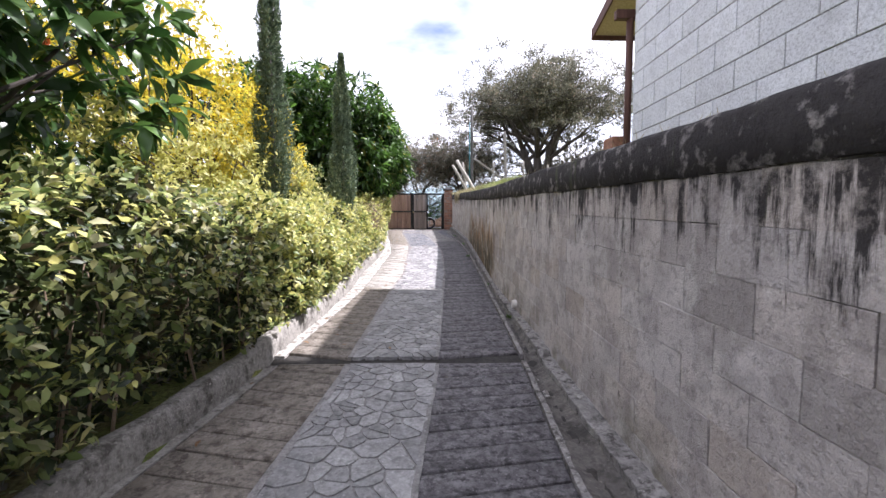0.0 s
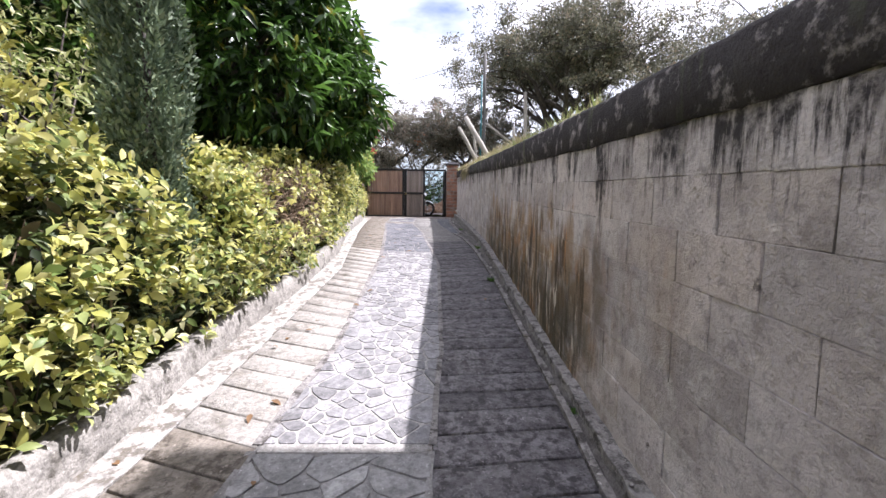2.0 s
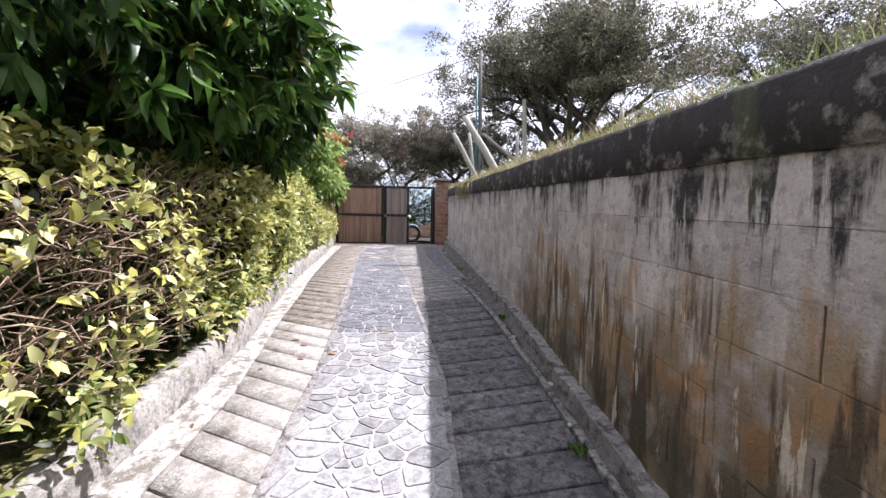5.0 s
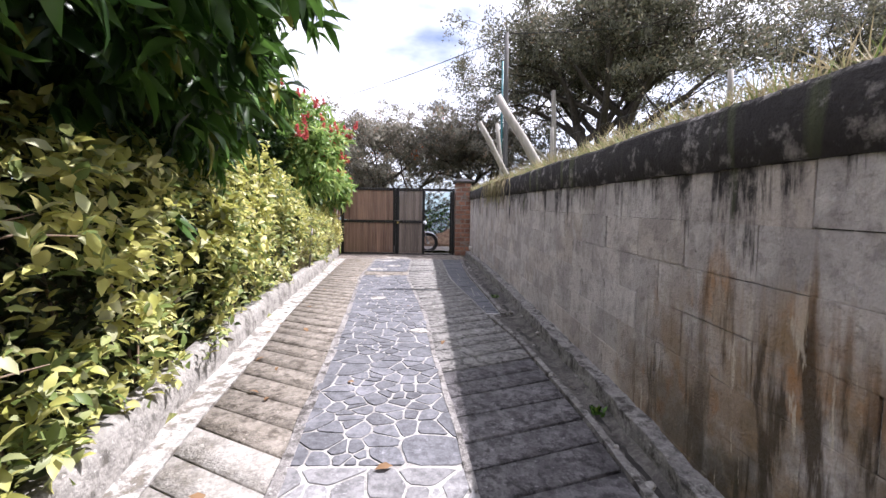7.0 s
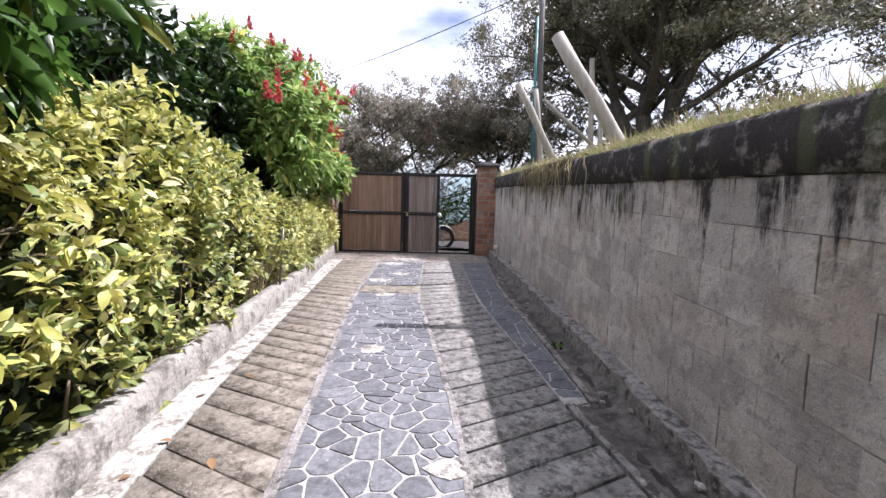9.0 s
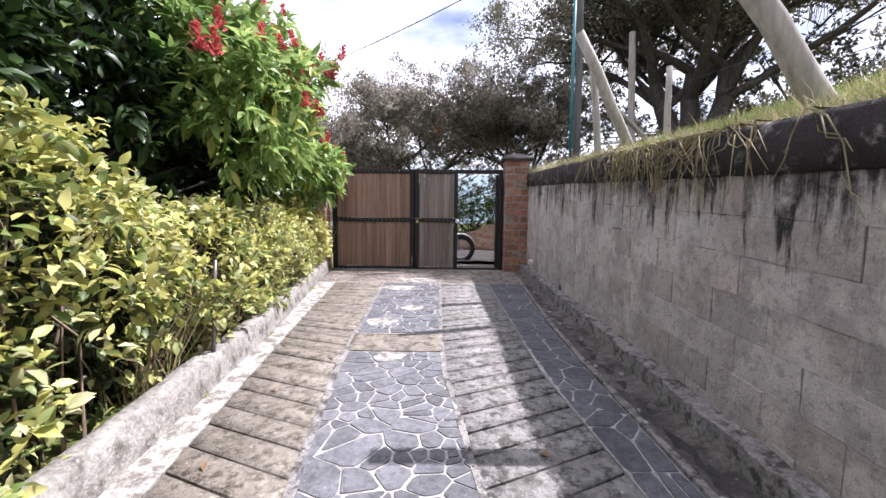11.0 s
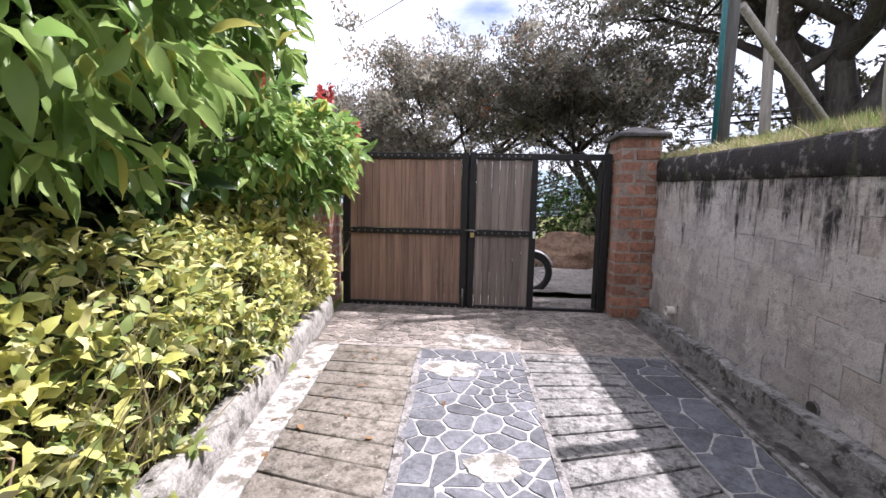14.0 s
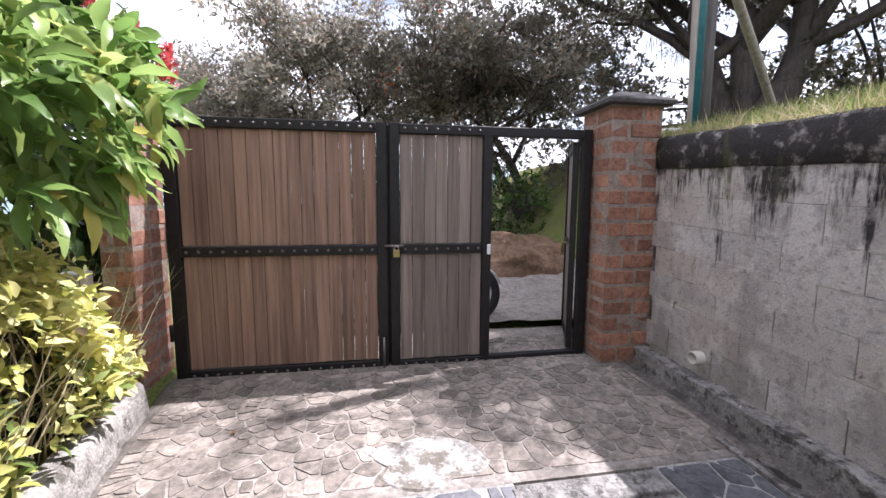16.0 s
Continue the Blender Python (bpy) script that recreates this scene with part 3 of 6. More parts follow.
# far hills
hv, hf = [], []
for i in range(121):
    a = math.radians(-60 + i)
    h = 26 + 34 * (0.5 + 0.5 * noise.noise(Vector((i * 0.07, 3.1, 0)))) + 5 * noise.noise(Vector((i * 0.4, 0, 7)))
    for r, z in ((330, -30), (420, h * 0.5), (520, h), (640, -30)):
        hv.append((r * math.sin(a), r * math.cos(a), z))
for i in range(120):
    for k in range(3):
        hf.append((i * 4 + k, (i + 1) * 4 + k, (i + 1) * 4 + k + 1, i * 4 + k + 1))
tagged(data_part("backdrop_hills", from_arrays("hills", hv, hf, M_HILL, True)), "hills far beyond the trees, haze painted in as blue-green", "hills", kind="structure")


# ---- the drive's beds, kerb and gutters ----
def ribbon(left, right, y0, y1, top, depth, step=0.15, rough=0.0):
    """A slab between two edges that follows the drive."""
    ys = np.linspace(y0, y1, max(2, int((y1 - y0) / step)))
    cols = 13
    bm = bmesh.new()
    rows = []
    for y in ys:
        a, b = left(y), right(y)
        row = []
        for c in range(cols):
            x = a + (b - a) * c / (cols - 1)
            z = top(x, y) + rough * (0.6 * noise.noise(Vector((x * 9, y * 9, 1.7))) + 0.5 * noise.noise(Vector((x * 27, y * 27, 4.1))))
            row.append(bm.verts.new((x, y, z)))
        row.append(bm.verts.new((b, y, top(b, y) - depth)))
        row.insert(0, bm.verts.new((a, y, top(a, y) - depth)))
        rows.append(row)
    for u, w in zip(rows, rows[1:]):
        for k in range(len(u) - 1):
            f = bm.faces.new((u[k], u[k + 1], w[k + 1], w[k]))
            f.smooth = 0 < k < cols
    bm.faces.new(rows[0])
    bm.faces.new(rows[-1][::-1])
    return bm


driveway = thing("driveway", "narrow concrete drive with grooved wheel tracks and a strip of crazy paving", "driveway", (0, 10, 0.4), kind="structure")


def under(name, bm, mat, label=""):
    ob = part(name, bm, mat, driveway, label)
    ob.location = (0, -10, -0.4)
    return ob


under("groove_bed", ribbon(lambda y: kerb_x(y) - 0.05, lambda y: WALL_X + 0.02, -6, 20.05, lambda x, y: drive_z(y) - 0.026, 0.06), M_BED)
under("paving_grout", ribbon(stone_l, stone_r, -6, 7.0, lambda x, y: drive_z(y) - 0.006, 0.03, rough=0.003), M_GROUT_DARK, "grey mortar between worn flagstones")
under("paving_grout", ribbon(stone_l, stone_r, 7.0, 20.05, lambda x, y: drive_z(y) - 0.003, 0.03, 0.08, rough=0.002), M_GROUT, "pale mortar between flagstones")
under("paving_grout", ribbon(track_r, dark_r, 14.2, 20.05, lambda x, y: drive_z(y) - 0.002, 0.03, rough=0.002), M_GROUT)
under("cement_strip", ribbon(lambda y: kerb_x(y) - 0.03, track_l, 3.86, 20.05, lambda x, y: drive_z(y) + 0.004, 0.05, rough=0.006), M_WHITE_CEMENT, "bleached cement strip beside the kerb")
under("cement_strip", ribbon(lambda y: kerb_x(y) - 0.03, track_l, -6, 3.72, lambda x, y: drive_z(y) + 0.004, 0.05, rough=0.006), M_KERB)
under("gate_apron", ribbon(lambda y: kerb_x(y) - 0.03, lambda y: 0.72, 20.05, 22.2, lambda x, y: drive_z(y) - 0.001, 0.05, 0.06, rough=0.006), M_APRON, "rough cement apron in front of the gate")


def gutter_edge(y):
    return track_r(y) if y < 14.2 else dark_r(y)


def ledge_x(y):
    """Front of the broken ledge at the foot of the wall."""
    return WALL_X - float(np.interp(y, [0, 5, 8, 11, 14, 21], [0.15, 0.10, 0.07, 0.085, 0.11, 0.11])) + 0.02 * noise.noise(Vector((y * 4, 3, 0))) + 0.012 * noise.noise(Vector((y * 17, 8, 0)))


def ledge_high(y):
    return float(np.interp(y, [0, 8, 11, 14, 21], [0.06, 0.06, 0.09, 0.12, 0.14])) + 0.015 * noise.noise(Vector((y * 5, 1, 4)))


def gutter_top(x, y):
    """A channel between the lip and the ledge, filled with dirt and crumbs."""
    a, b = gutter_edge(y) + 0.045, ledge_x(y)
    t = (x - a) / max(b - a, 0.02)
    if t > 1:
        return drive_z(y) + ledge_high(y)
    return drive_z(y) - 0.03 * math.sin(math.pi * min(max(t, 0), 1)) + 0.004


gutter = ribbon(lambda y: gutter_edge(y) + 0.03, lambda y: WALL_X - 0.02, -6, 21.3, lambda x, y: drive_z(y) - 0.03 * math.sin(math.pi * min(max((x - gutter_edge(y) - 0.045) / max(ledge_x(y) - gutter_edge(y) - 0.045, 0.02), 0), 1)) + 0.004, 0.06, 0.05, rough=0.014)
under("gutter", gutter, M_GUTTER, "dirt-filled cement gutter along the wall")
lip_wave = lambda y: 0.006 * noise.noise(Vector((y * 3, 7, 0))) + 0.004 * noise.noise(Vector((y * 13, 2, 0)))
for ya, yb in ((-6, STEP_Y - 0.03), (STEP_Y + 0.03, 7.6), (7.62, 12.5), (12.52, 14.19), (14.21, 20.2)):
    under("gutter_lip", ribbon(lambda y: gutter_edge(y) + 0.004 + lip_wave(y), lambda y: gutter_edge(y) + 0.046 + 2 * lip_wave(y + 3), ya, yb, lambda x, y: drive_z(y) + 0.016, 0.05, 0.05, rough=0.008), M_LIP, "narrow pale cement lip of the gutter")
under("wall_footing", ribbon(ledge_x, lambda y: WALL_X + 0.02, -6, 21.24, lambda x, y: drive_z(y) + ledge_high(y) + 0.05 * (x - WALL_X), 0.2, 0.04, rough=0.016), M_LIP, "broken cement ledge at the foot of the wall")


def kerb_run(y0, y1):
    bm = bmesh.new()
    ys = np.arange(y0, y1 + 0.001, 0.12)
    rows = []
    for y in ys:
        x, z = kerb_x(y), drive_z(max(y, 3.8)) if y > 3.5 else drive_z(y)
        n1 = 0.014 * noise.noise(Vector((x, y * 3, 0))) + 0.008 * noise.noise(Vector((x, y * 14, 4)))
        h = 0.20 + 0.018 * noise.noise(Vector((1, y * 2.2, 3)))
        prof = [(0.0 + n1, -0.1), (-0.012 + n1, h * 0.45), (-0.03 + n1, h - 0.02), (-0.05 + n1, h), (-0.135, h + n1 * 0.6), (-0.155, h - 0.03), (-0.16, -0.1)]
        rows.append([bm.verts.new((x + px, y, z + pz)) for px, pz in prof])
    for u, w in zip(rows, rows[1:]):
        for k in range(len(u) - 1):
            bm.faces.new((u[k], w[k], w[k + 1], u[k + 1])).smooth = True
    bm.faces.new(rows[0])
    bm.faces.new(rows[-1][::-1])
    return bm


kerb = part("kerb", kerb_run(-6, 21.1), M_KERB)
tagged(kerb, "low stained concrete kerb below the hedge", "kerb", kind="structure")

# ---- retaining wall ----
wall_bm = bmesh.new()
rows = []
for y in np.linspace(-8, 21.235, 90):
    zt = wall_top(y) - 0.235
    rows.append([wall_bm.verts.new(c) for c in ((WALL_X + 0.009, y, -1.0), (WALL_X + 0.009, y, zt), (WALL_X + 0.19, y, zt), (WALL_X + 0.19, y, -1.0))])
for u, w in zip(rows, rows[1:]):
    for k in range(3):
        wall_bm.faces.new((u[k], u[k + 1], w[k + 1], w[k]))
wall_bm.faces.new(rows[0])
wall_bm.faces.new(rows[-1][::-1])
wall = part("wall_retaining", wall_bm, M_MORTAR)
tagged(wall, "grey cement-block retaining wall with black mould and brown seep stains", "wall", kind="structure")

cap_bm = bmesh.new()
rows = []
for y in np.arange(-8, 21.5, 0.09):
    y = min(y, 21.235)
    zt = wall_top(y) + 0.012 * noise.noise(Vector((0, y * 1.3, 0))) + 0.008 * noise.noise(Vector((0, y * 7, 2)))
    o = 0.010 * noise.noise(Vector((5, y * 2, 0))) + 0.006 * noise.noise(Vector((5, y * 11, 0)))
    b = 0.012 * noise.noise(Vector((9, y * 3.1, 0)))
    prof = [(0.012, -0.245 + b), (-0.014 + o, -0.24 + b), (-0.02 + o, -0.12), (-0.016 + o, -0.03), (0.008 + o, -0.004), (0.10, 0.008), (0.19, 0.0), (0.2, -0.245)]
    rows.append([cap_bm.verts.new((WALL_X + px, y, zt + pz)) for px, pz in prof])
for u, w in zip(rows, rows[1:]):
    for k in range(len(u) - 1):
        cap_bm.faces.new((u[k], w[k], w[k + 1], u[k + 1])).smooth = True
cap_bm.faces.new(rows[0])
cap_bm.faces.new(rows[-1][::-1])
wall_cap = part("wall_cap", cap_bm, M_CAP, wall, "poured cement cap black with mould")


# ---- house above the wall ----
house = thing("house", "small house with a pale painted block wall and red-brown timber eaves", "house", (6.0, 1.0, 2.7))


def at_house(ob):
    ob.location = -Vector(house.location)
    return ob


HX, HY = 3.3, 7.2
at_house(part("wall", box_bm(HX + 0.012, 9.5, -6, HY - 0.012, 1.0, 7.0), M_HOUSE_JOINT, house))
# top storey and its covering are unseen, added to shade the drive
at_house(part("roof", box_bm(2.95, 10.0, -7.0, 8.46, 7.25, 7.40, 0.02), M_RED_WOOD, house))
# added strip, out of view, sized to shade the near hedge and kerb
at_house(part("roof", box_bm(1.85, 2.945, -7.0, 5.3, 7.25, 7.40, 0.02), M_RED_WOOD, house))
at_house(part("unseen_upper_wall", box_bm(HX + 0.02, 9.5, -6, HY - 0.02, 7.0, 7.25), M_HOUSE_JOINT, house))
# porch eaves: boards on a beam, carried by a post
porch_bm = bmesh.new()
pl = [(HX - 0.22, HY + 1.25, 5.05), (9.0, HY + 1.25, 5.05), (9.0, HY + 0.002, 5.45), (HX - 0.22, HY + 0.002, 5.45)]
lo = [porch_bm.verts.new(c) for c in pl]
hi = [porch_bm.verts.new((c[0], c[1], c[2] + 0.05)) for c in pl]
porch_bm.faces.new(lo[::-1]), porch_bm.faces.new(hi)
for k in range(4):
    porch_bm.faces.new((lo[k], lo[(k + 1) % 4], hi[(k + 1) % 4], hi[k]))
at_house(part("porch_roof", porch_bm, M_SOFFIT, house, "tan boarded porch roof"))
at_house(part("fascia", box_bm(HX - 0.24, 9.0, HY + 1.25, HY + 1.29, 4.96, 5.16, 0.006), M_RED_WOOD, house))
rake = bmesh.new()
q = [(HX - 0.26, HY + 1.29, 4.97), (HX - 0.26, HY + 0.01, 5.38), (HX - 0.26, HY + 0.01, 5.60), (HX - 0.26, HY + 1.29, 5.17)]
r1 = [rake.verts.new(c) for c in q]
r2 = [rake.verts.new((c[0] + 0.03, c[1], c[2])) for c in q]
rake.faces.new(r1), rake.faces.new(r2[::-1])
for k in range(4):
    rake.faces.new((r1[k], r2[k], r2[(k + 1) % 4], r1[(k + 1) % 4]))
at_house(part("rake_board", rake, M_RED_WOOD, house))
at_house(part("beam", box_bm(HX - 0.25, 8.9, HY + 0.16, HY + 0.28, 4.86, 5.02, 0.008), M_RED_WOOD, house))
at_house(part("porch_post", tube_bm([(HX + 0.02, HY + 0.22, 1.9), (HX + 0.02, HY + 0.22, 4.88)], 0.062, 12), M_RED_WOOD, house, "slim red-brown post"))
planter = part("brick_stub", box_bm(HX - 0.16, HX + 0.14, HY + 0.40, HY + 0.8, 1.9, 2.86, 0.012), M_BRICK)
tagged(planter, "low brick stub beside the porch post", "brick stub")

# ---- gate ----
GY = 21.50
GZ0, GZ1, GMID = 0.905, 2.80, 1.85


def bar(name, parent, x0, x1, z0, z1, y0=GY - 0.03, y1=GY + 0.03, mat=M_IRON):
    return part(name, box_bm(x0, x1, y0, y1, z0, z1, 0.004), mat, parent)


def bolts(parent, xs, zs):
    me = bpy.data.meshes.get("bolt_head")
    if me is None:
        bm = lathe_bm([(0.0001, -0.012), (0.008, -0.010), (0.011, -0.004), (0.012, 0.004)], 8)
        bmesh.ops.rotate(bm, verts=bm.verts, cent=(0, 0, 0), matrix=Matrix.Rotation(radians(-90), 3, "X"))
        me = bpy.data.meshes.new("bolt_head")
        bm.to_mesh(me)
        bm.free()
        me.materials.append(M_BOLT)
    for x in xs:
        for z in zs:
            data_part("bolt", me, parent).location = (x, GY - 0.033, z)


def boards(parent, x0, x1, z0, z1, count, mat):
    w = (x1 - x0) / count
    for i in range(count):
        a = x0 + i * w + 0.002
        dy = random.uniform(-0.003, 0.003)
        part("board", box_bm(a, a + w - 0.004, GY - 0.004 + dy, GY + 0.018 + dy, z0 + random.uniform(0, 0.006), z1, 0.003), mat, parent)


gate_leaf = thing("gate_leaf", "closed gate leaf of brown boards in a bolted iron frame", "gate")
bar("stile", gate_leaf, -2.72, -2.635, GZ0 - 0.03, GZ1)
bar("stile", gate_leaf, -1.262, -1.186, GZ0, GZ1)
for z in (GZ0 + 0.03, GMID, GZ1 - 0.04):
    bar("rail", gate_leaf, -2.634, -1.263, z - 0.035, z + 0.035, GY - 0.031, GY + 0.029)
part("cover_strip", box_bm(-1.20, -1.150, GY + 0.032, GY + 0.038, GZ0, GZ1 - 0.01, 0.002), M_IRON, gate_leaf)
bolts(gate_leaf, np.linspace(-2.6, -1.3, 17), (GZ0 + 0.03, GMID, GZ1 - 0.04))
boards(gate_leaf, -2.632, -1.264, GZ0 + 0.066, GMID - 0.036, 15, M_BOARD)
boards(gate_leaf, -2.632, -1.264, GMID + 0.036, GZ1 - 0.076, 15, M_BOARD)
part("drop_bolt", tube_bm([(-1.22, GY - 0.045, 0.88), (-1.22, GY - 0.045, 1.16)], 0.010, 8), M_BOLT, gate_leaf)
part("hinge", tube_bm([(-2.735, GY - 0.01, 1.2), (-2.735, GY - 0.01, 1.32)], 0.018, 10), M_IRON, gate_leaf)
part("hinge", tube_bm([(-2.735, GY - 0.01, 2.4), (-2.735, GY - 0.01, 2.52)], 0.018, 10), M_IRON, gate_leaf)

wicket_leaf = thing("gate_leaf", "gate leaf of greyish boards with an open doorway", "gate")
bar("stile", wicket_leaf, -1.165, -1.09, GZ0, GZ1)
bar("stile", wicket_leaf, -0.435, -0.365, GZ0 + 0.03, GZ1 - 0.07)
bar("stile", wicket_leaf, 0.40, 0.475, GZ0, GZ1)
bar("rail", wicket_leaf, -1.089, 0.399, GZ1 - 0.075, GZ1 - 0.005, GY - 0.031, GY + 0.029)
bar("rail", wicket_leaf, -1.089, -0.436, GMID - 0.035, GMID + 0.035, GY - 0.031, GY + 0.029)
bar("rail", wicket_leaf, -1.089, 0.399, GZ0, GZ0 + 0.05, GY - 0.031, GY + 0.029)
bolts(wicket_leaf, np.linspace(-1.05, -0.47, 8), (GZ0 + 0.025, GMID, GZ1 - 0.04))
boards(wicket_leaf, -1.087, -0.437, GZ0 + 0.052, GMID - 0.036, 7, M_BOARD_GREY)
boards(wicket_leaf, -1.087, -0.437, GMID + 0.036, GZ1 - 0.077, 7, M_BOARD_GREY)
part("strike_plate", box_bm(-0.40, -0.372, GY - 0.045, GY - 0.031, GMID - 0.05, GMID + 0.03, 0.003), M_WHITE_PLASTIC, wicket_leaf, "pale metal strike plate")

# the little door, swung open away from the drive
wicket = thing("wicket_door", "narrow boarded door in a black frame standing open outwards", "door")
for z0, z1 in ((GZ0 + 0.06, GZ0 + 0.12), (GMID - 0.03, GMID + 0.03), (GZ1 - 0.15, GZ1 - 0.09)):
    part("rail", box_bm(0.35, 0.392, GY + 0.11, GY + 0.70, z0, z1, 0.004), M_IRON, wicket)
part("stile", box_bm(0.345, 0.395, GY + 0.04, GY + 0.11, GZ0 + 0.05, GZ1 - 0.09, 0.004), M_IRON, wicket)
part("stile", box_bm(0.345, 0.395, GY + 0.70, GY + 0.77, GZ0 + 0.05, GZ1 - 0.09, 0.004), M_IRON, wicket)
for i in range(6):
    y0 = GY + 0.112 + i * 0.098
    part("board", box_bm(0.362, 0.38, y0, y0 + 0.094, GZ0 + 0.125, GMID - 0.033, 0.003), M_BOARD_GREY, wicket)
    part("board", box_bm(0.362, 0.38, y0, y0 + 0.094, GMID + 0.033, GZ1 - 0.155, 0.003), M_BOARD_GREY, wicket)
part("latch", tube_bm([(0.335, GY + 0.06, GMID + 0.02), (0.29, GY + 0.06, GMID + 0.03), (0.285, GY + 0.06, GMID - 0.06)], 0.008, 8), M_BRASS, wicket, "brass latch")

hinge = Matrix.Translation((0.37, GY + 0.04, 0))
wicket.matrix_basis = hinge @ Matrix.Rotation(radians(-23), 4, "Z") @ hinge.inverted()

padlock = thing("padlock", "brass padlock hanging from a bolt on the gate", "padlock")
part("body", box_bm(-1.145, -1.095, GY - 0.075, GY - 0.045, GMID - 0.055, GMID, 0.006, 2), M_BRASS, padlock)
arc = [(-1.12 + 0.017 * math.cos(a), GY - 0.06, GMID + 0.002 + 0.03 * math.sin(a)) for a in np.linspace(0, math.pi, 9)]
part("shackle", tube_bm(arc, 0.005, 8), M_CHROME, padlock)
part("sliding_bolt", tube_bm([(-1.21, GY - 0.055, GMID + 0.03), (-1.06, GY - 0.055, GMID + 0.03)], 0.010, 8), M_BOLT, gate_leaf)


def pillar(x0, x1, y0, y1, z0, courses, label):
    h = 0.1265
    ob = thing("gate_pillar", label, "pillar", ((x0 + x1) / 2, (y0 + y1) / 2, z0))
    lo = -Vector(ob.location)
    zt = z0 + courses * h
    part("mortar_core", box_bm(x0 + 0.009, x1 - 0.009, y0 + 0.009, y1 - 0.009, z0 - 0.1, zt), M_BRICK_MORTAR, ob).location = lo
    cap = bmesh.new()
    o = 0.055
    ring = lambda g, z: [cap.verts.new(c) for c in ((x0 - g, y0 - g, z), (x1 + g, y0 - g, z), (x1 + g, y1 + g, z), (x0 - g, y1 + g, z))]
    rs = [ring(0.0, zt), ring(o, zt + 0.004), ring(o + 0.006, zt + 0.03), ring(o - 0.005, zt + 0.045), ring(-0.14, zt + 0.13), ring(-0.17, zt + 0.135)]
    cap.faces.new(rs[0][::-1]), cap.faces.new(rs[-1])
    for u, w in zip(rs, rs[1:]):
        for k in range(4):
            cap.faces.new((u[k], u[(k + 1) % 4], w[(k + 1) % 4], w[k]))
    part("cap", cap, M_PILLAR_CAP, ob, "dark pyramid-shaped cement cap").location = lo
    wx, wy = x1 - x0, y1 - y0
    shapes = {}
    for c in range(courses):
        z = z0 + c * h + h / 2
        if c % 2 == 0:
            cells = [(x0, x0 + wx * 0.36, y0, y0 + wy * 0.5), (x0 + wx * 0.36, x1, y0, y0 + wy * 0.5), (x0, x0 + wx * 0.6, y0 + wy * 0.5, y1), (x0 + wx * 0.6, x1, y0 + wy * 0.5, y1)]
        else:
            cells = [(x0, x0 + wx * 0.62, y0, y0 + wy * 0.5), (x0 + wx * 0.62, x1, y0, y0 + wy * 0.5), (x0, x0 + wx * 0.4, y0 + wy * 0.5, y1), (x0 + wx * 0.4, x1, y0 + wy * 0.5, y1)]
        for k, (a, b, d, e) in enumerate(cells):
            key = (c % 2, k)
            if key not in shapes:
                bm = box_bm(-(b - a) / 2 + 0.006, (b - a) / 2 - 0.006, -(e - d) / 2 + 0.005, (e - d) / 2 - 0.005, -h / 2 + 0.008, h / 2 - 0.008, 0.011)
                for v in bm.verts:
                    v.co += Vector((random.uniform(-1, 1), random.uniform(-1, 1), random.uniform(-1, 1))) * 0.0025
                me = bpy.data.meshes.new("brick")
                bm.to_mesh(me)
                bm.free()
                me.materials.append(M_BRICK)
                shapes[key] = me
            bk = data_part("brick", shapes[key], ob)
            bk.location = lo + Vector(((a + b) / 2 + random.uniform(-0.003, 0.003), (d + e) / 2 + random.uniform(-0.004, 0.004), z))
            bk.rotation_euler = (0, random.uniform(-0.012, 0.012), random.uniform(-0.012, 0.012))
    return ob


pillar(0.49, 0.93, 21.24, 21.68, 0.93, 16, "brick gate pillar with a dark cement cap, built against the wall")
pillar(-2.97, -2.77, 21.16, 21.60, 0.90, 16, "brick gate pillar with a dark cement cap beside the shrubs")

# ---- pipes in the wall ----
def wall_pipe(y, z, r, out, mat, label):
    ob = thing("drain_pipe", label, "pipe", (WALL_X, y, z))
    bm = bmesh.new()
    n = 16
    rings = []
    for rad, x in ((r, 0.05), (r, -out), (r * 0.84, -out), (r * 0.84, 0.05)):
        rings.append([bm.verts.new((x, rad * math.cos(2 * math.pi * k / n), rad * math.sin(2 * math.pi * k / n))) for k in range(n)])
    for u, w in zip(rings, rings[1:]):
        for k in range(n):
            bm.faces.new((u[k], u[(k + 1) % n], w[(k + 1) % n], w[k])).smooth = True
    part("tube", bm, mat, ob)
    # flat dark disc stands in for the shade inside the bore
    core = lathe_bm([(0.0001, 0), (r * 0.85, 0)], n)
    bmesh.ops.rotate(core, verts=core.verts, cent=(0, 0, 0), matrix=Matrix.Rotation(radians(-90), 3, "Y"))
    bmesh.ops.translate(core, verts=core.verts, vec=(-0.012, 0, 0))
    part("bore_shade_disc", core, M_BED, ob)
    return ob


wall_pipe(5.36, 0.17, 0.05, 0.06, M_PVC, "short stub of off-white drain pipe low in the wall")
wall_pipe(20.68, 1.17, 0.045, 0.07, M_PVC, "short white drain pipe low in the wall near the gate")
wall_pipe(13.81, 0.62, 0.035, 0.012, M_GUTTER, "cement-edged weep hole low in the wall")
wall_pipe(17.28, 0.82, 0.06, 0.012, M_GUTTER, "broken weep hole low in the wall")
wall_pipe(18.95, 1.03, 0.045, 0.012, M_GUTTER, "small weep hole low in the wall")

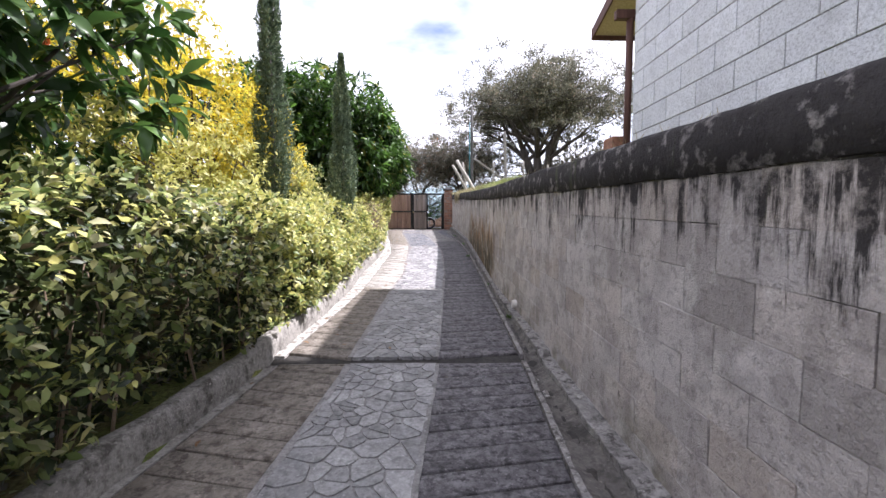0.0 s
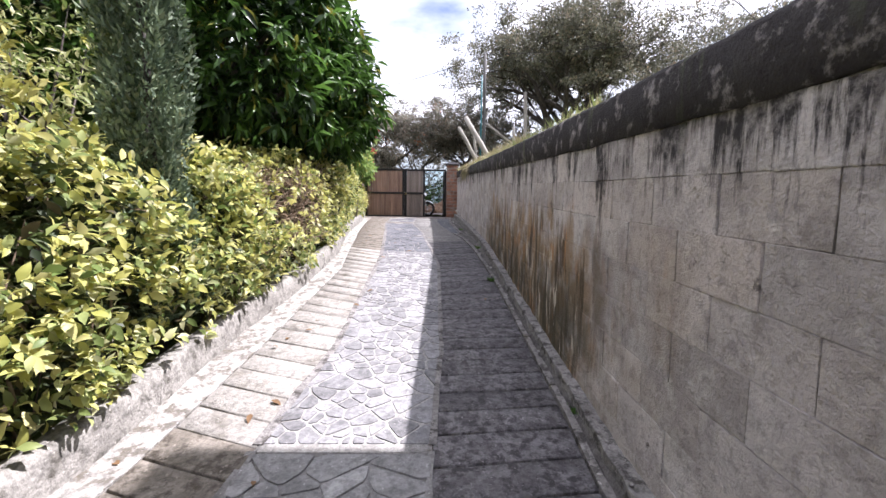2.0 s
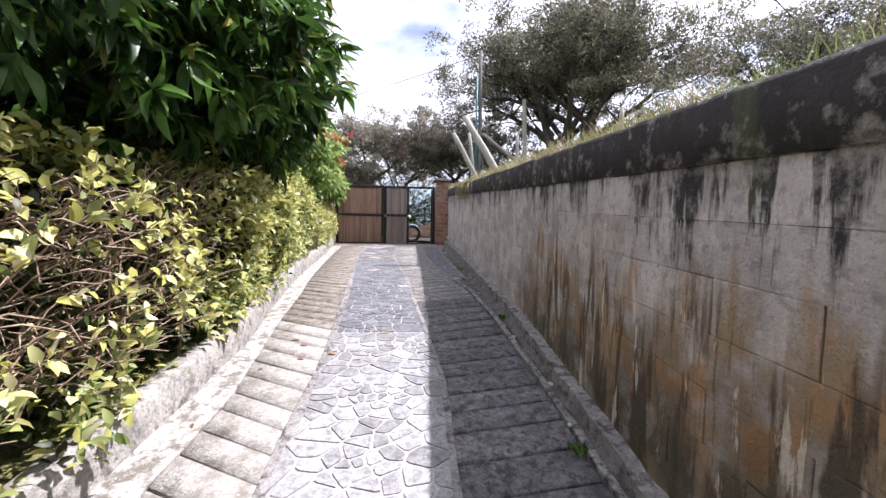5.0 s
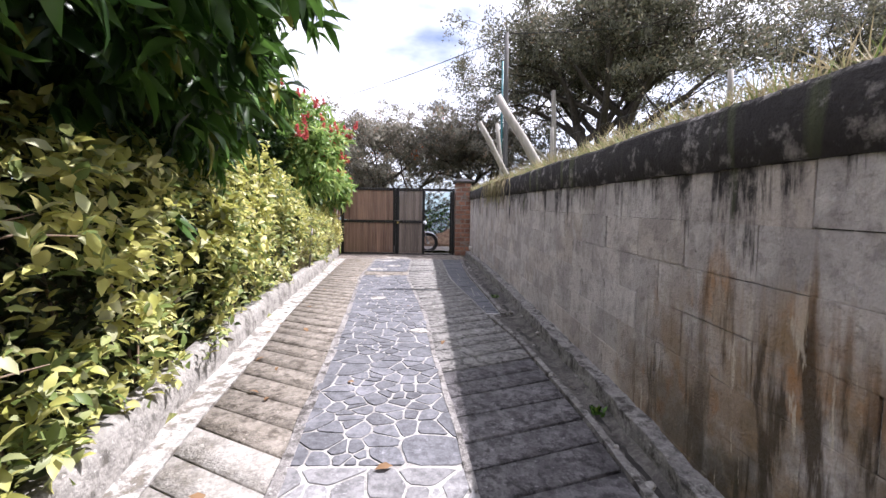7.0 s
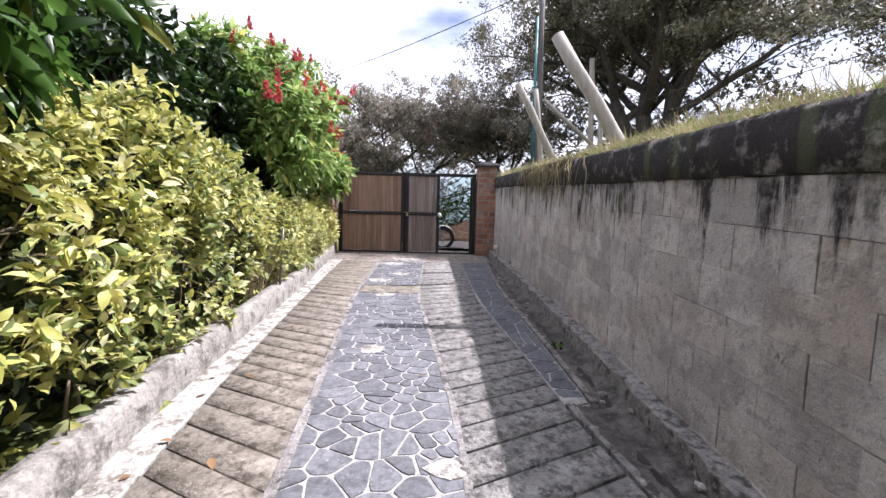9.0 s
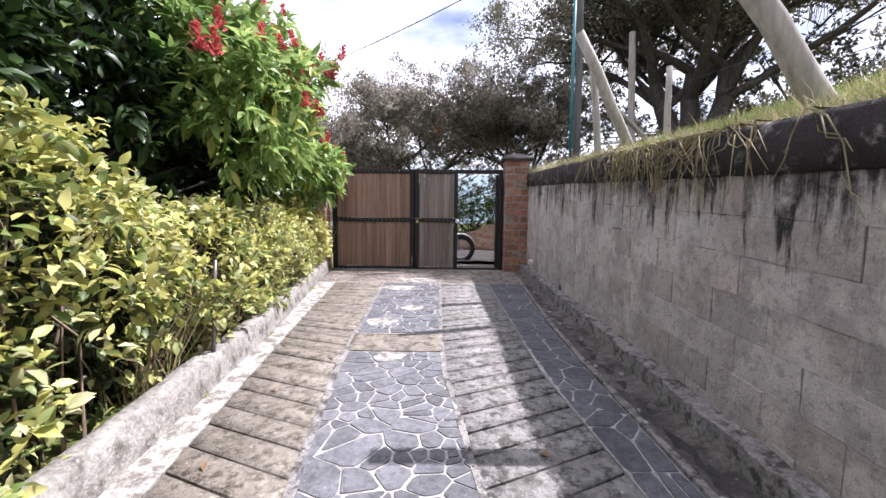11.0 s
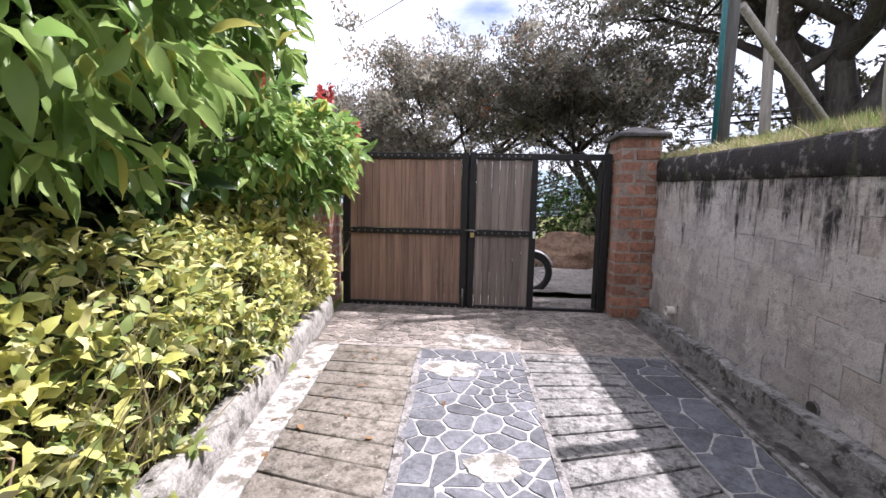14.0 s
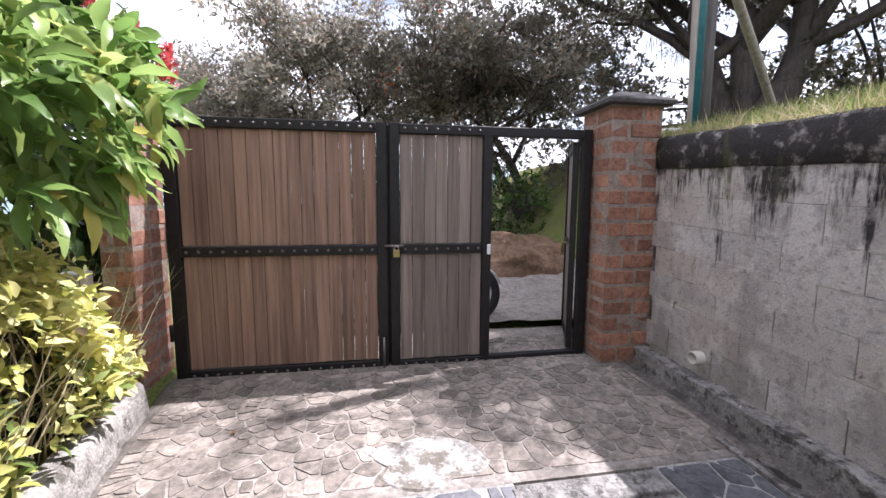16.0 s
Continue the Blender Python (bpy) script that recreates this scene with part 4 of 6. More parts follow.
# ---- posts, pole, wires on the bank ----
def post(name, label, a, b, r, mat=M_POST, cat="post", sides=10):
    pts = [Vector(a).lerp(Vector(b), t) for t in (0, 0.25, 0.5, 0.75, 1)]
    pts = [q + Vector((random.uniform(-1, 1), random.uniform(-1, 1), 0)) * r * 0.18 for q in pts]
    bm = tube_bm(pts, [r * 1.06, r, r * 0.98, r * 0.95, r * 0.88], sides, wobble=0.05)
    ob = part(name, bm, mat)
    return tagged(ob, label, cat)


def on_bank(x, y, sink=0.25):
    return (x, y, bank_z(x, y) - sink)


post("fence_post", "thick leaning grey wooden post on the bank", on_bank(1.58, 16.0, 0.2), (0.80, 16.2, 3.70), 0.072)
post("fence_post", "leaning weathered wooden fence post on the bank", on_bank(1.52, 18.3, 0.2), (0.74, 18.0, 3.78), 0.058)
post("fence_post", "upright weathered wooden fence post on the bank", on_bank(1.47, 19.3, 0.2), (1.28, 19.25, 4.08), 0.048)
post("brace_pole", "slanting grey wooden brace propped against the pole", (4.6, 23.56, 3.3), (2.12, 22.15, 4.72), 0.055, cat="brace")
post("fence_post", "short grey fence post in the grass", on_bank(2.9, 20.4), (2.88, 20.38, 4.3), 0.05)
post("fence_post", "tall weathered grey post on the bank", (4.4, 25.0, 3.2), (4.25, 25.0, 6.8), 0.09)
post("fence_post", "short grey fence post in the grass", on_bank(3.0, 14.2), (2.98, 14.2, 3.4), 0.032)
post("fence_post", "short grey fence post in the grass", on_bank(6.0, 21.7), (5.98, 21.7, 4.35), 0.06)
post("utility_pole", "tall slim grey pole carrying a cable", (2.02, 22.1, 2.6), (1.98, 22.1, 7.45), 0.07, M_POLE, cat="pole")
pipe = part("conduit_pipe", tube_bm([(1.87, 22.02, 2.6), (1.86, 22.02, 6.6)], 0.032, 10), M_TEAL)
tagged(pipe, "teal-painted pipe standing beside the pole", "pipe")


def cable(name, label, a, b, sag, r=0.012, cat="cable"):
    a, b = Vector(a), Vector(b)
    pts = [a.lerp(b, t) - Vector((0, 0, sag * 4 * t * (1 - t))) for t in np.linspace(0, 1, 17)]
    return tagged(part(name, tube_bm(pts, r, 6), M_WIRE), label, cat)


cable("overhead_cable", "thin black overhead cable running to the pole", (1.98, 22.1, 7.35), (-5.3, 30, 7.7), 0.12)
cable("overhead_cable", "thin black overhead cable running past the pole", (1.98, 22.1, 7.42), (14, 21, 8.6), 0.25)
for z in (0.35, 0.75, 1.1):
    cable("fence_wire", "thin rusty fence wire strung between posts", (2.98, 14.2, bank_z(3.0, 14.2) + z * 0.6), (2.88, 20.38, bank_z(2.9, 20.4) + z * 0.8), 0.04, 0.004, "wire")
    cable("fence_wire", "thin rusty fence wire strung between posts", (2.88, 20.38, bank_z(2.9, 20.4) + z * 0.8), (4.38, 25.0, 3.7 + z), 0.03, 0.004, "wire")

# ---- timber and box behind the hedge by the gate ----
for z, lab in ((1.18, "weathered grey fence board beside the pillar"), (1.52, "dark fence board beside the pillar")):
    fb = part("fence_board", box_bm(-5.2, -3.03, 21.30, 21.34, z, z + 0.16, 0.006), M_POST if z < 1.3 else M_RED_WOOD)
    tagged(fb, lab, "fence board", "fence boards by the gate")
back = part("fence_board", box_bm(-5.6, -3.03, 21.42, 21.46, 0.9, 1.16, 0.006), M_RED_WOOD)
tagged(back, "dark lowest fence board behind the shrubs", "fence board", "fence boards by the gate")
meter = thing("meter_box", "small grey box fixed to the brick pillar", "box")
part("case", box_bm(-3.16, -3.03, 21.10, 21.20, 1.60, 1.78, 0.01, 2), M_PVC, meter)
part("lid", box_bm(-3.15, -3.04, 21.088, 21.099, 1.61, 1.77, 0.004), M_POST, meter)

# ---- motorcycle beyond the gate ----
bike = thing("motorcycle", "parked motorcycle half hidden behind the gate", "motorcycle", (-0.85, 22.45, 0.94))


def wheel(cx):
    ob = thing("wheel", "", "")
    ob.parent = bike
    for key in ("category", "label"):
        if key in ob:
            del ob[key]
    ob.location = (cx, 0, 0.30)
    tor = bmesh.new()
    n, k = 36, 10
    g = [[tor.verts.new(((0.255 + 0.05 * math.cos(b)) * math.cos(a), 0.045 * math.sin(b), (0.255 + 0.05 * math.cos(b)) * math.sin(a))) for b in np.linspace(0, 2 * math.pi, k, endpoint=False)] for a in np.linspace(0, 2 * math.pi, n, endpoint=False)]
    for i in range(n):
        for j in range(k):
            tor.faces.new((g[i][j], g[(i + 1) % n][j], g[(i + 1) % n][(j + 1) % k], g[i][(j + 1) % k])).smooth = True
    part("tyre", tor, M_RUBBER, ob)
    rim = [(0.215 * math.cos(a), 0, 0.215 * math.sin(a)) for a in np.linspace(0, 2 * math.pi, 37)]
    part("rim", tube_bm(rim, 0.014, 8, False), M_CHROME, ob)
    sp = bmesh.new()
    for i in range(18):
        a = 2 * math.pi * i / 18
        tube_bm([(0.03 * math.cos(a + 0.6), 0.02 * (-1) ** i, 0.03 * math.sin(a + 0.6)), (0.21 * math.cos(a), 0, 0.21 * math.sin(a))], 0.003, 5, True, sp)
    part("spoke_set", sp, M_CHROME, ob)
    part("hub", tube_bm([(0, -0.05, 0), (0, 0.05, 0)], 0.035, 12), M_CHROME, ob)


wheel(0.58)
wheel(-0.62)
part("fork", tube_bm([(0.58, -0.07, 0.3), (0.42, -0.07, 0.82)], 0.02, 8), M_CHROME, bike)
part("fork", tube_bm([(0.58, 0.07, 0.3), (0.42, 0.07, 0.82)], 0.02, 8), M_CHROME, bike)
fen = bmesh.new()
fr = []
for a in np.linspace(radians(20), radians(165), 14):
    fr.append([fen.verts.new((0.58 + 0.335 * math.cos(a), w, 0.30 + 0.335 * math.sin(a) - abs(w) * 0.25)) for w in (-0.06, -0.03, 0, 0.03, 0.06)])
for u, w in zip(fr, fr[1:]):
    for k in range(4):
        fen.faces.new((u[k], u[k + 1], w[k + 1], w[k])).smooth = True
fender = part("front_fender", fen, M_WHITE_PLASTIC, bike, "white plastic front fender")
fender.modifiers.new("thickness", "SOLIDIFY").thickness = 0.006
part("frame_tube", tube_bm([(0.42, 0, 0.78), (0.1, 0, 0.42), (-0.2, 0, 0.34), (-0.62, 0, 0.3)], 0.025, 8), M_IRON, bike)
part("fuel_tank", tube_bm([(0.38, 0, 0.80), (0.30, 0, 0.82), (0.05, 0, 0.80), (-0.06, 0, 0.74)], [0.05, 0.12, 0.13, 0.06], 16), M_IRON, bike, "black fuel tank")
part("seat", tube_bm([(-0.05, 0, 0.76), (-0.2, 0, 0.74), (-0.55, 0, 0.78), (-0.68, 0, 0.8)], [0.06, 0.11, 0.12, 0.06], 14), M_RUBBER, bike)
part("engine", box_bm(-0.18, 0.16, -0.12, 0.12, 0.30, 0.60, 0.03, 2), M_BOLT, bike)
part("handlebar", tube_bm([(0.28, -0.36, 0.98), (0.38, -0.2, 0.99), (0.41, 0, 0.92), (0.38, 0.2, 0.99), (0.28, 0.36, 0.98)], 0.013, 8), M_CHROME, bike)
part("headlight", lathe_bm([(0.0001, 0), (0.06, 0.005), (0.085, 0.03), (0.075, 0.09), (0.03, 0.13), (0.0001, 0.135)], 16, (0.46, 0, 0.83)), M_WHITE_PLASTIC, bike)


# ---- hedge along the kerb ----
def hedge_height(y):
    return float(np.interp(y, [-3, 2, 6, 9, 12, 13.4, 14.6, 15.3, 16.2, 18.5, 19.6, 20.6, 21.1], [1.45, 1.5, 1.40, 1.36, 1.36, 1.46, 1.68, 1.58, 1.12, 1.0, 1.10, 0.98, 0.5]))


def hedge_depth(y):
    return float(np.interp(y, [-3, 8, 14, 16, 21], [1.5, 1.35, 1.3, 1.1, 0.85]))


def hedge(y0, y1, count, name, label, seed, gold=0.5, shag=0.07, bare=None, green=0.08):
    rng = np.random.default_rng(seed)
    ob = thing(name, label, "hedge", (kerb_x((y0 + y1) / 2) - 0.7, (y0 + y1) / 2, ground_z((y0 + y1) / 2)), "hedges along the kerb")
    lo = -Vector(ob.location)
    n = count
    y = rng.uniform(y0, y1, n)
    s = rng.random(n)
    H, D = np.vectorize(hedge_height)(y), np.vectorize(hedge_depth)(y)
    X, Z = np.vectorize(kerb_x)(y), np.vectorize(ground_z)(y)
    lump = np.array([noise.noise(Vector((a * 1.7, b * 3, seed))) for a, b in zip(y, s)]) * 0.24 + np.array([noise.noise(Vector((a * 5, b * 9, seed + 3))) for a, b in zip(y, s)]) * 0.12
    # profile: up the face, round the shoulder, over the top, down the far side
    face = s < 0.52
    over = (s >= 0.52) & (s < 0.88)
    u = np.where(face, s / 0.52, np.where(over, (s - 0.52) / 0.36, (s - 0.88) / 0.12))
    belly = 0.10 * np.sin(np.clip(u, 0, 1) * math.pi) + 0.02
    px = np.where(face, X - np.interp(y, [12.5, 17], [0.09, 0.19]) + belly - 0.16 * np.clip(u - 0.72, 0, 1) ** 1.5 * 4, np.where(over, X - 0.22 - (D - 0.25) * u, X - D))
    pz = np.where(face, Z + 0.16 + (H - 0.2) * u, np.where(over, Z + H + 0.05 * np.sin(u * math.pi), Z + H * (1 - u)))
    out = np.stack([np.where(face, 1.0, np.where(over, 0.15, -1.0)), rng.normal(0, 0.3, n), np.where(face, 0.25 + 0.5 * u, np.where(over, 1.0, 0.2))], 1)
    out = unit(out)
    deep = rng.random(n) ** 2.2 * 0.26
    q = np.stack([px, y, pz], 1) + out * (lump - deep)[:, None] + rng.normal(0, shag * 0.35, (n, 3))
    keep = np.ones(n, bool)
    # gaps low on the face, where stems show
    keep &= ~(face & (u < 0.42) & (rng.random(n) < 0.50 * (1 - u / 0.42) + 0.10))
    hole = np.array([noise.noise(Vector((a * 2.6, c * 3.4, seed + 9))) for a, c in zip(q[:, 1], q[:, 2])])
    keep &= ~(face & (hole > 0.12) & (rng.random(n) < 0.82))
    if bare:
        b0, b1 = bare
        keep &= ~(face & (y > b0) & (y < b1) & (u > 0.1) & (rng.random(n) < 0.70))
        keep &= ~(over & (u < 0.35) & (y > b0) & (y < b1) & (rng.random(n) < 0.6))
    q, out, deep, u, face = q[keep], out[keep], deep[keep], u[keep], face[keep]
    # each point carries a short shoot with paired leaves
    per = 6
    shoot = unit(out * 0.6 + unit(rng.normal(0, 1, q.shape)) * 0.65 + np.array([0, 0, 0.3]))
    k = np.tile(np.arange(per), len(q))
    q, out, deep, u, face, shoot = (np.repeat(a, per, 0) for a in (q, out, deep, u, face, shoot))
    n = len(q)
    q = q + shoot * (k * 0.019 - 0.03)[:, None]
    side = unit(np.cross(shoot, rng.normal(0, 1, shoot.shape)))
    ways = unit(shoot * rng.uniform(0.2, 0.9, (n, 1)) + side)
    ln = rng.uniform(0.045, 0.10, n) * (1.12 - 0.05 * k)
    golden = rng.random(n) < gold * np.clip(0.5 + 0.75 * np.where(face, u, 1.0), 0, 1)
    # deep leaves get the darker colour, shade painted in; green adds more at random
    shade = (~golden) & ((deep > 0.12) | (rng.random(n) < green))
    for nm, mk, mt in (("golden_foliage", golden, M_HEDGE_GOLD), ("green_foliage", ~golden & ~shade, M_HEDGE), ("painted_shade_foliage", shade, M_HEDGE_SHADE)):
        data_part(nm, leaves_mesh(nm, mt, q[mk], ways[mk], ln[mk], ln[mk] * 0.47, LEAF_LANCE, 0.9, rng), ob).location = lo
    # the dense inside of the hedge, its shade painted in as near-black leaves
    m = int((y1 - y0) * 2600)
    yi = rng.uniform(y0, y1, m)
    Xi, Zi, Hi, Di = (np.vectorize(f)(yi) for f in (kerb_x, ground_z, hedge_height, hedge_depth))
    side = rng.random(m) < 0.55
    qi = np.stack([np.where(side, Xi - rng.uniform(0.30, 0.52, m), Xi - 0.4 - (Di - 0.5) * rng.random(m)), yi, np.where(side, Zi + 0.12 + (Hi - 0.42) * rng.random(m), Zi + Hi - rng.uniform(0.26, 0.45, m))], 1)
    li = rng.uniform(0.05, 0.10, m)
    data_part("inner_shade_foliage", leaves_mesh("inner_shade_foliage", M_HEDGE_SHADE, qi, unit(rng.normal(0, 1, (m, 3))), li, li * 0.6, LEAF_SMALL, 0.5, rng), ob, ).location = lo
    # stems
    st = bmesh.new()
    k = int((y1 - y0) * 9)
    for i in range(k):
        yy = rng.uniform(y0, y1)
        x, z, h = kerb_x(yy) - rng.uniform(0.18, 0.7), ground_z(yy) + 0.05, hedge_height(yy)
        a = Vector((x, yy, z))
        b = a + Vector((rng.uniform(-0.08, 0.12), rng.uniform(-0.15, 0.15), h * rng.uniform(0.35, 0.55)))
        c = b + Vector((rng.uniform(-0.2, 0.16), rng.uniform(-0.25, 0.25), h * rng.uniform(0.2, 0.36)))
        tube_bm([a, b, c], [0.011, 0.007, 0.003], 5, False, st)
    if bare:
        for i in range(900):
            yy = rng.uniform(bare[0] - 0.1, bare[1] + 0.1)
            z = ground_z(yy) + rng.uniform(0.35, 1.22)
            a = Vector((kerb_x(yy) - rng.uniform(0.12, 0.4), yy, z))
            d = Vector((rng.uniform(-0.1, 0.28), rng.uniform(-0.3, 0.3), rng.uniform(-0.05, 0.25)))
            tube_bm([a, a + d * 0.6 + Vector((0, 0, 0.03)), a + d], [0.005, 0.004, 0.002], 4, False, st)
    tw = part("twig_mass", st, M_TWIG, ob, "thin brown woody stems")
    tw.location = lo
    tw["kind"] = "stuff"
    return ob


# first stretch: the house's shade is painted in as more dark leaves, less gold
hedge(-2.5, 3.9, 4300, "hedge", "clipped hedge with shade painted in as darker green leaves, few golden tips", 15, 0.2, green=0.42)
hedge(3.7, 8.6, 4300, "hedge", "clipped yellow-green hedge with golden leaf tips", 11, 0.5)
hedge(8.4, 14.6, 6200, "hedge", "yellow-green hedge with a patch of bare brown twigs", 12, 0.62, bare=(8.9, 10.9))
hedge(14.4, 19.3, 4000, "hedge", "low loose hedge of pale yellow-green leaves", 13, 0.55, 0.12)
hedge(19.2, 21.1, 2100, "hedge", "bright golden-leaved shrub clipped beside the gate pillar", 14, 0.85)


# ---- trees and shrubs behind the hedge ----
def limbs(bm, base, tips, rng, r0, forks=3, sides=8, lift=0.45):
    """A trunk that forks into limbs towards a sample of the twig tips."""
    base = Vector(base)
    crown = Vector(np.mean(tips, 0))
    fork = base.lerp(crown, lift)
    fork.x, fork.y = base.x * 0.6 + crown.x * 0.4, base.y * 0.6 + crown.y * 0.4
    tube_bm([base, base.lerp(fork, 0.5) + Vector((rng.uniform(-0.05, 0.05), 0.03, 0)), fork], [r0 * 1.25, r0, r0 * 0.8], sides, False, bm, 0.06)
    for i in rng.choice(len(tips), min(forks, len(tips)), replace=False):
        t = Vector(tips[i])
        mid = fork.lerp(t, 0.5) + Vector(rng.normal(0, 0.14, 3)) + Vector((0, 0, 0.12))
        tube_bm([fork, mid, t], [r0 * 0.55, r0 * 0.3, r0 * 0.08], 6, False, bm, 0.05)


def leafy(name, label, category, base, blobs, tips, per, length, ratio, mat, seed, trunk=0.07, forks=40, droop=0.35, spread=0.9, template=LEAF_MID, shell=0.5, flat=0.8, loose=0, toward=(0, 0, 0)):
    rng = np.random.default_rng(seed)
    ob = thing(name, label, category, base)
    lo = -Vector(base)
    q, d = blob_tips(rng, blobs, tips, shell)
    bm = bmesh.new()
    limbs(bm, base, q, rng, trunk, forks)
    part("trunk", bm, M_BARK, ob).location = lo
    spots, ways = whorls(rng, q, unit(d + np.array([0, 0, 0.25])), per, droop, spread)
    ln = rng.uniform(length[0], length[1], len(spots))
    if loose:
        # the leaves that hang nearest to the drive are parts of their own
        near = np.argsort(np.linalg.norm(spots - np.array(toward), axis=1))[:loose * 3:3]
        kinds = [leaves_mesh("leaf", mat, np.zeros((1, 3)), np.array([[0, 1.0, 0]]), 1.0, ratio * w, LEAF_FINE, 9.0, rng) for w in (0.9, 1.0, 1.15)]
        for i in near:
            y = Vector(ways[i]).normalized()
            x = y.cross(Vector((rng.normal(0, 0.4), rng.normal(0, 0.4), 1))).normalized()
            m = Matrix((x, y, x.cross(y))).transposed().to_4x4()
            lf = data_part("leaf", kinds[int(rng.integers(3))], ob)
            lf.matrix_basis = Matrix.Translation(Vector(spots[i]) + lo) @ m @ Matrix.Scale(float(ln[i]), 4)
        stay = np.ones(len(spots), bool)
        stay[near] = False
        spots, ways, ln = spots[stay], ways[stay], ln[stay]
    data_part("crown", leaves_mesh("crown", mat, spots, ways, ln, ln * ratio, template, flat, rng), ob).location = lo
    return ob, q, d, rng, lo


def sprigs(ob, lo, name, mat, spots, rng, per, size, rise=0.18, label=""):
    """Upright flower spikes at spots."""
    n = len(spots)
    h = rng.uniform(0, 1, (n * per, 1))
    p = np.repeat(spots, per, 0) + np.concatenate([rng.normal(0, 0.016, (n * per, 2)), h * rise], 1)
    w = unit(np.concatenate([rng.normal(0, 0.6, (n * per, 2)), rng.uniform(0.3, 1.0, (n * per, 1))], 1))
    fl = data_part(name, leaves_mesh(name, mat, p, w, size, size * 0.4, LEAF_SMALL, 0.2, rng), ob)
    fl.location = lo
    if label:
        fl["label"] = label


# broad-leaved shrub by the start
ob, q, d, rng, lo = leafy("broadleaf_shrub", "tall dark shrub with large glossy leaves and a few orange flowers", "shrub", (-3.6, 2.3, 0.0),
                          [((-3.5, 2.3, 3.0), (1.0, 1.1, 1.5)), ((-3.0, 3.2, 2.6), (0.75, 0.8, 1.1)), ((-4.4, 1.2, 3.2), (1.2, 1.3, 1.6)), ((-4.8, 3.4, 2.6), (1.2, 1.2, 1.3))],
                          620, 8, (0.16, 0.30), 0.36, M_BROAD, 21, 0.06, loose=90, toward=(-2.0, 2.5, 2.4))
sel = q[(q[:, 2] > 2.6) & (q[:, 0] > -4.2)][:14]
sprigs(ob, lo, "flowers", M_ORANGE, sel, rng, 16, 0.06, 0.08, "orange-red flower clusters")

# yellow-blooming shrub
leafy("yellow_shrub", "shrub covered in bright yellow blooms and leaves", "shrub", (-3.7, 6.0, 0.15),
      [((-3.4, 5.6, 2.6), (0.9, 1.2, 1.2)), ((-3.9, 5.0, 3.3), (1.0, 1.2, 1.25)), ((-2.95, 6.6, 2.3), (0.6, 1.0, 1.0)), ((-4.2, 7.2, 2.9), (1.0, 1.2, 1.3))],
      1700, 9, (0.05, 0.10), 0.42, M_YELLOW, 22, 0.05, 60, 0.15, 1.1, LEAF_SMALL)
leafy("green_shrub", "fine-leaved yellow-green shrub behind the hedge", "shrub", (-3.4, 8.6, 0.3),
      [((-3.2, 8.6, 1.9), (0.7, 1.2, 0.8)), ((-4.0, 8.9, 2.5), (0.9, 1.2, 1.1))],
      900, 8, (0.05, 0.10), 0.36, M_HEDGE, 23, 0.04, 40, 0.1, 1.1, LEAF_SMALL)

leafy("golden_shrub", "loose golden-leaved shrub rising above the hedge", "shrub", (-2.9, 6.4, 0.15),
      [((-2.65, 7.0, 1.75), (0.5, 0.9, 0.75)), ((-2.85, 5.2, 1.8), (0.55, 0.9, 0.75)), ((-3.2, 4.0, 1.7), (0.6, 0.8, 0.7))],
      900, 9, (0.05, 0.10), 0.38, M_HEDGE_GOLD, 24, 0.04, 40, 0.1, 1.1, LEAF_SMALL)


def cypress(x, y, top, r, seed):
    rng = np.random.default_rng(seed)
    z0 = ground_z(y) + 0.08
    ob = thing("cypress", "slim dark grey-green columnar cypress behind the hedge", "tree", (x, y, z0), "cypresses behind the hedge")
    part("trunk", tube_bm([(0, 0, -0.05), (0.01, 0, 1.2), (0, 0, (top - z0) * 0.9)], [0.05, 0.04, 0.01], 8), M_BARK, ob)
    n = 26000
    t = rng.random(n)
    h = top - z0
    lobes = 1 + 0.16 * np.sin(t * 17 + rng.uniform(0, 1)) + 0.1 * np.sin(t * 41)
    a = rng.uniform(0, 2 * math.pi, n)
    ridge = 1 + 0.26 * np.sin(a * 5 + t * 12) + 0.18 * np.sin(a * 9 - t * 23)
    rad = r * np.clip(np.interp(t, [0, 0.08, 0.3, 0.6, 0.85, 1], [0.7, 1.0, 1.0, 0.74, 0.36, 0.04]), 0, 2) * lobes * ridge * (1 - 0.42 * rng.random(n) ** 2)
    p = np.stack([np.cos(a) * rad, np.sin(a) * rad, 0.25 + t * (h - 0.3)], 1)
    w = unit(np.stack([np.cos(a) * 0.6, np.sin(a) * 0.6, np.full(n, 1.0)], 1) + rng.normal(0, 0.62, (n, 3)))
    ln = rng.uniform(0.03, 0.075, n)
    data_part("foliage", leaves_mesh("foliage", M_CYPRESS, p, w, ln, ln * 0.36, LEAF_SMALL, 0.2, rng), ob)


cypress(-2.46, 5.9, 5.1, 0.21, 31)
cypress(-1.9, 7.85, 4.4, 0.21, 32)

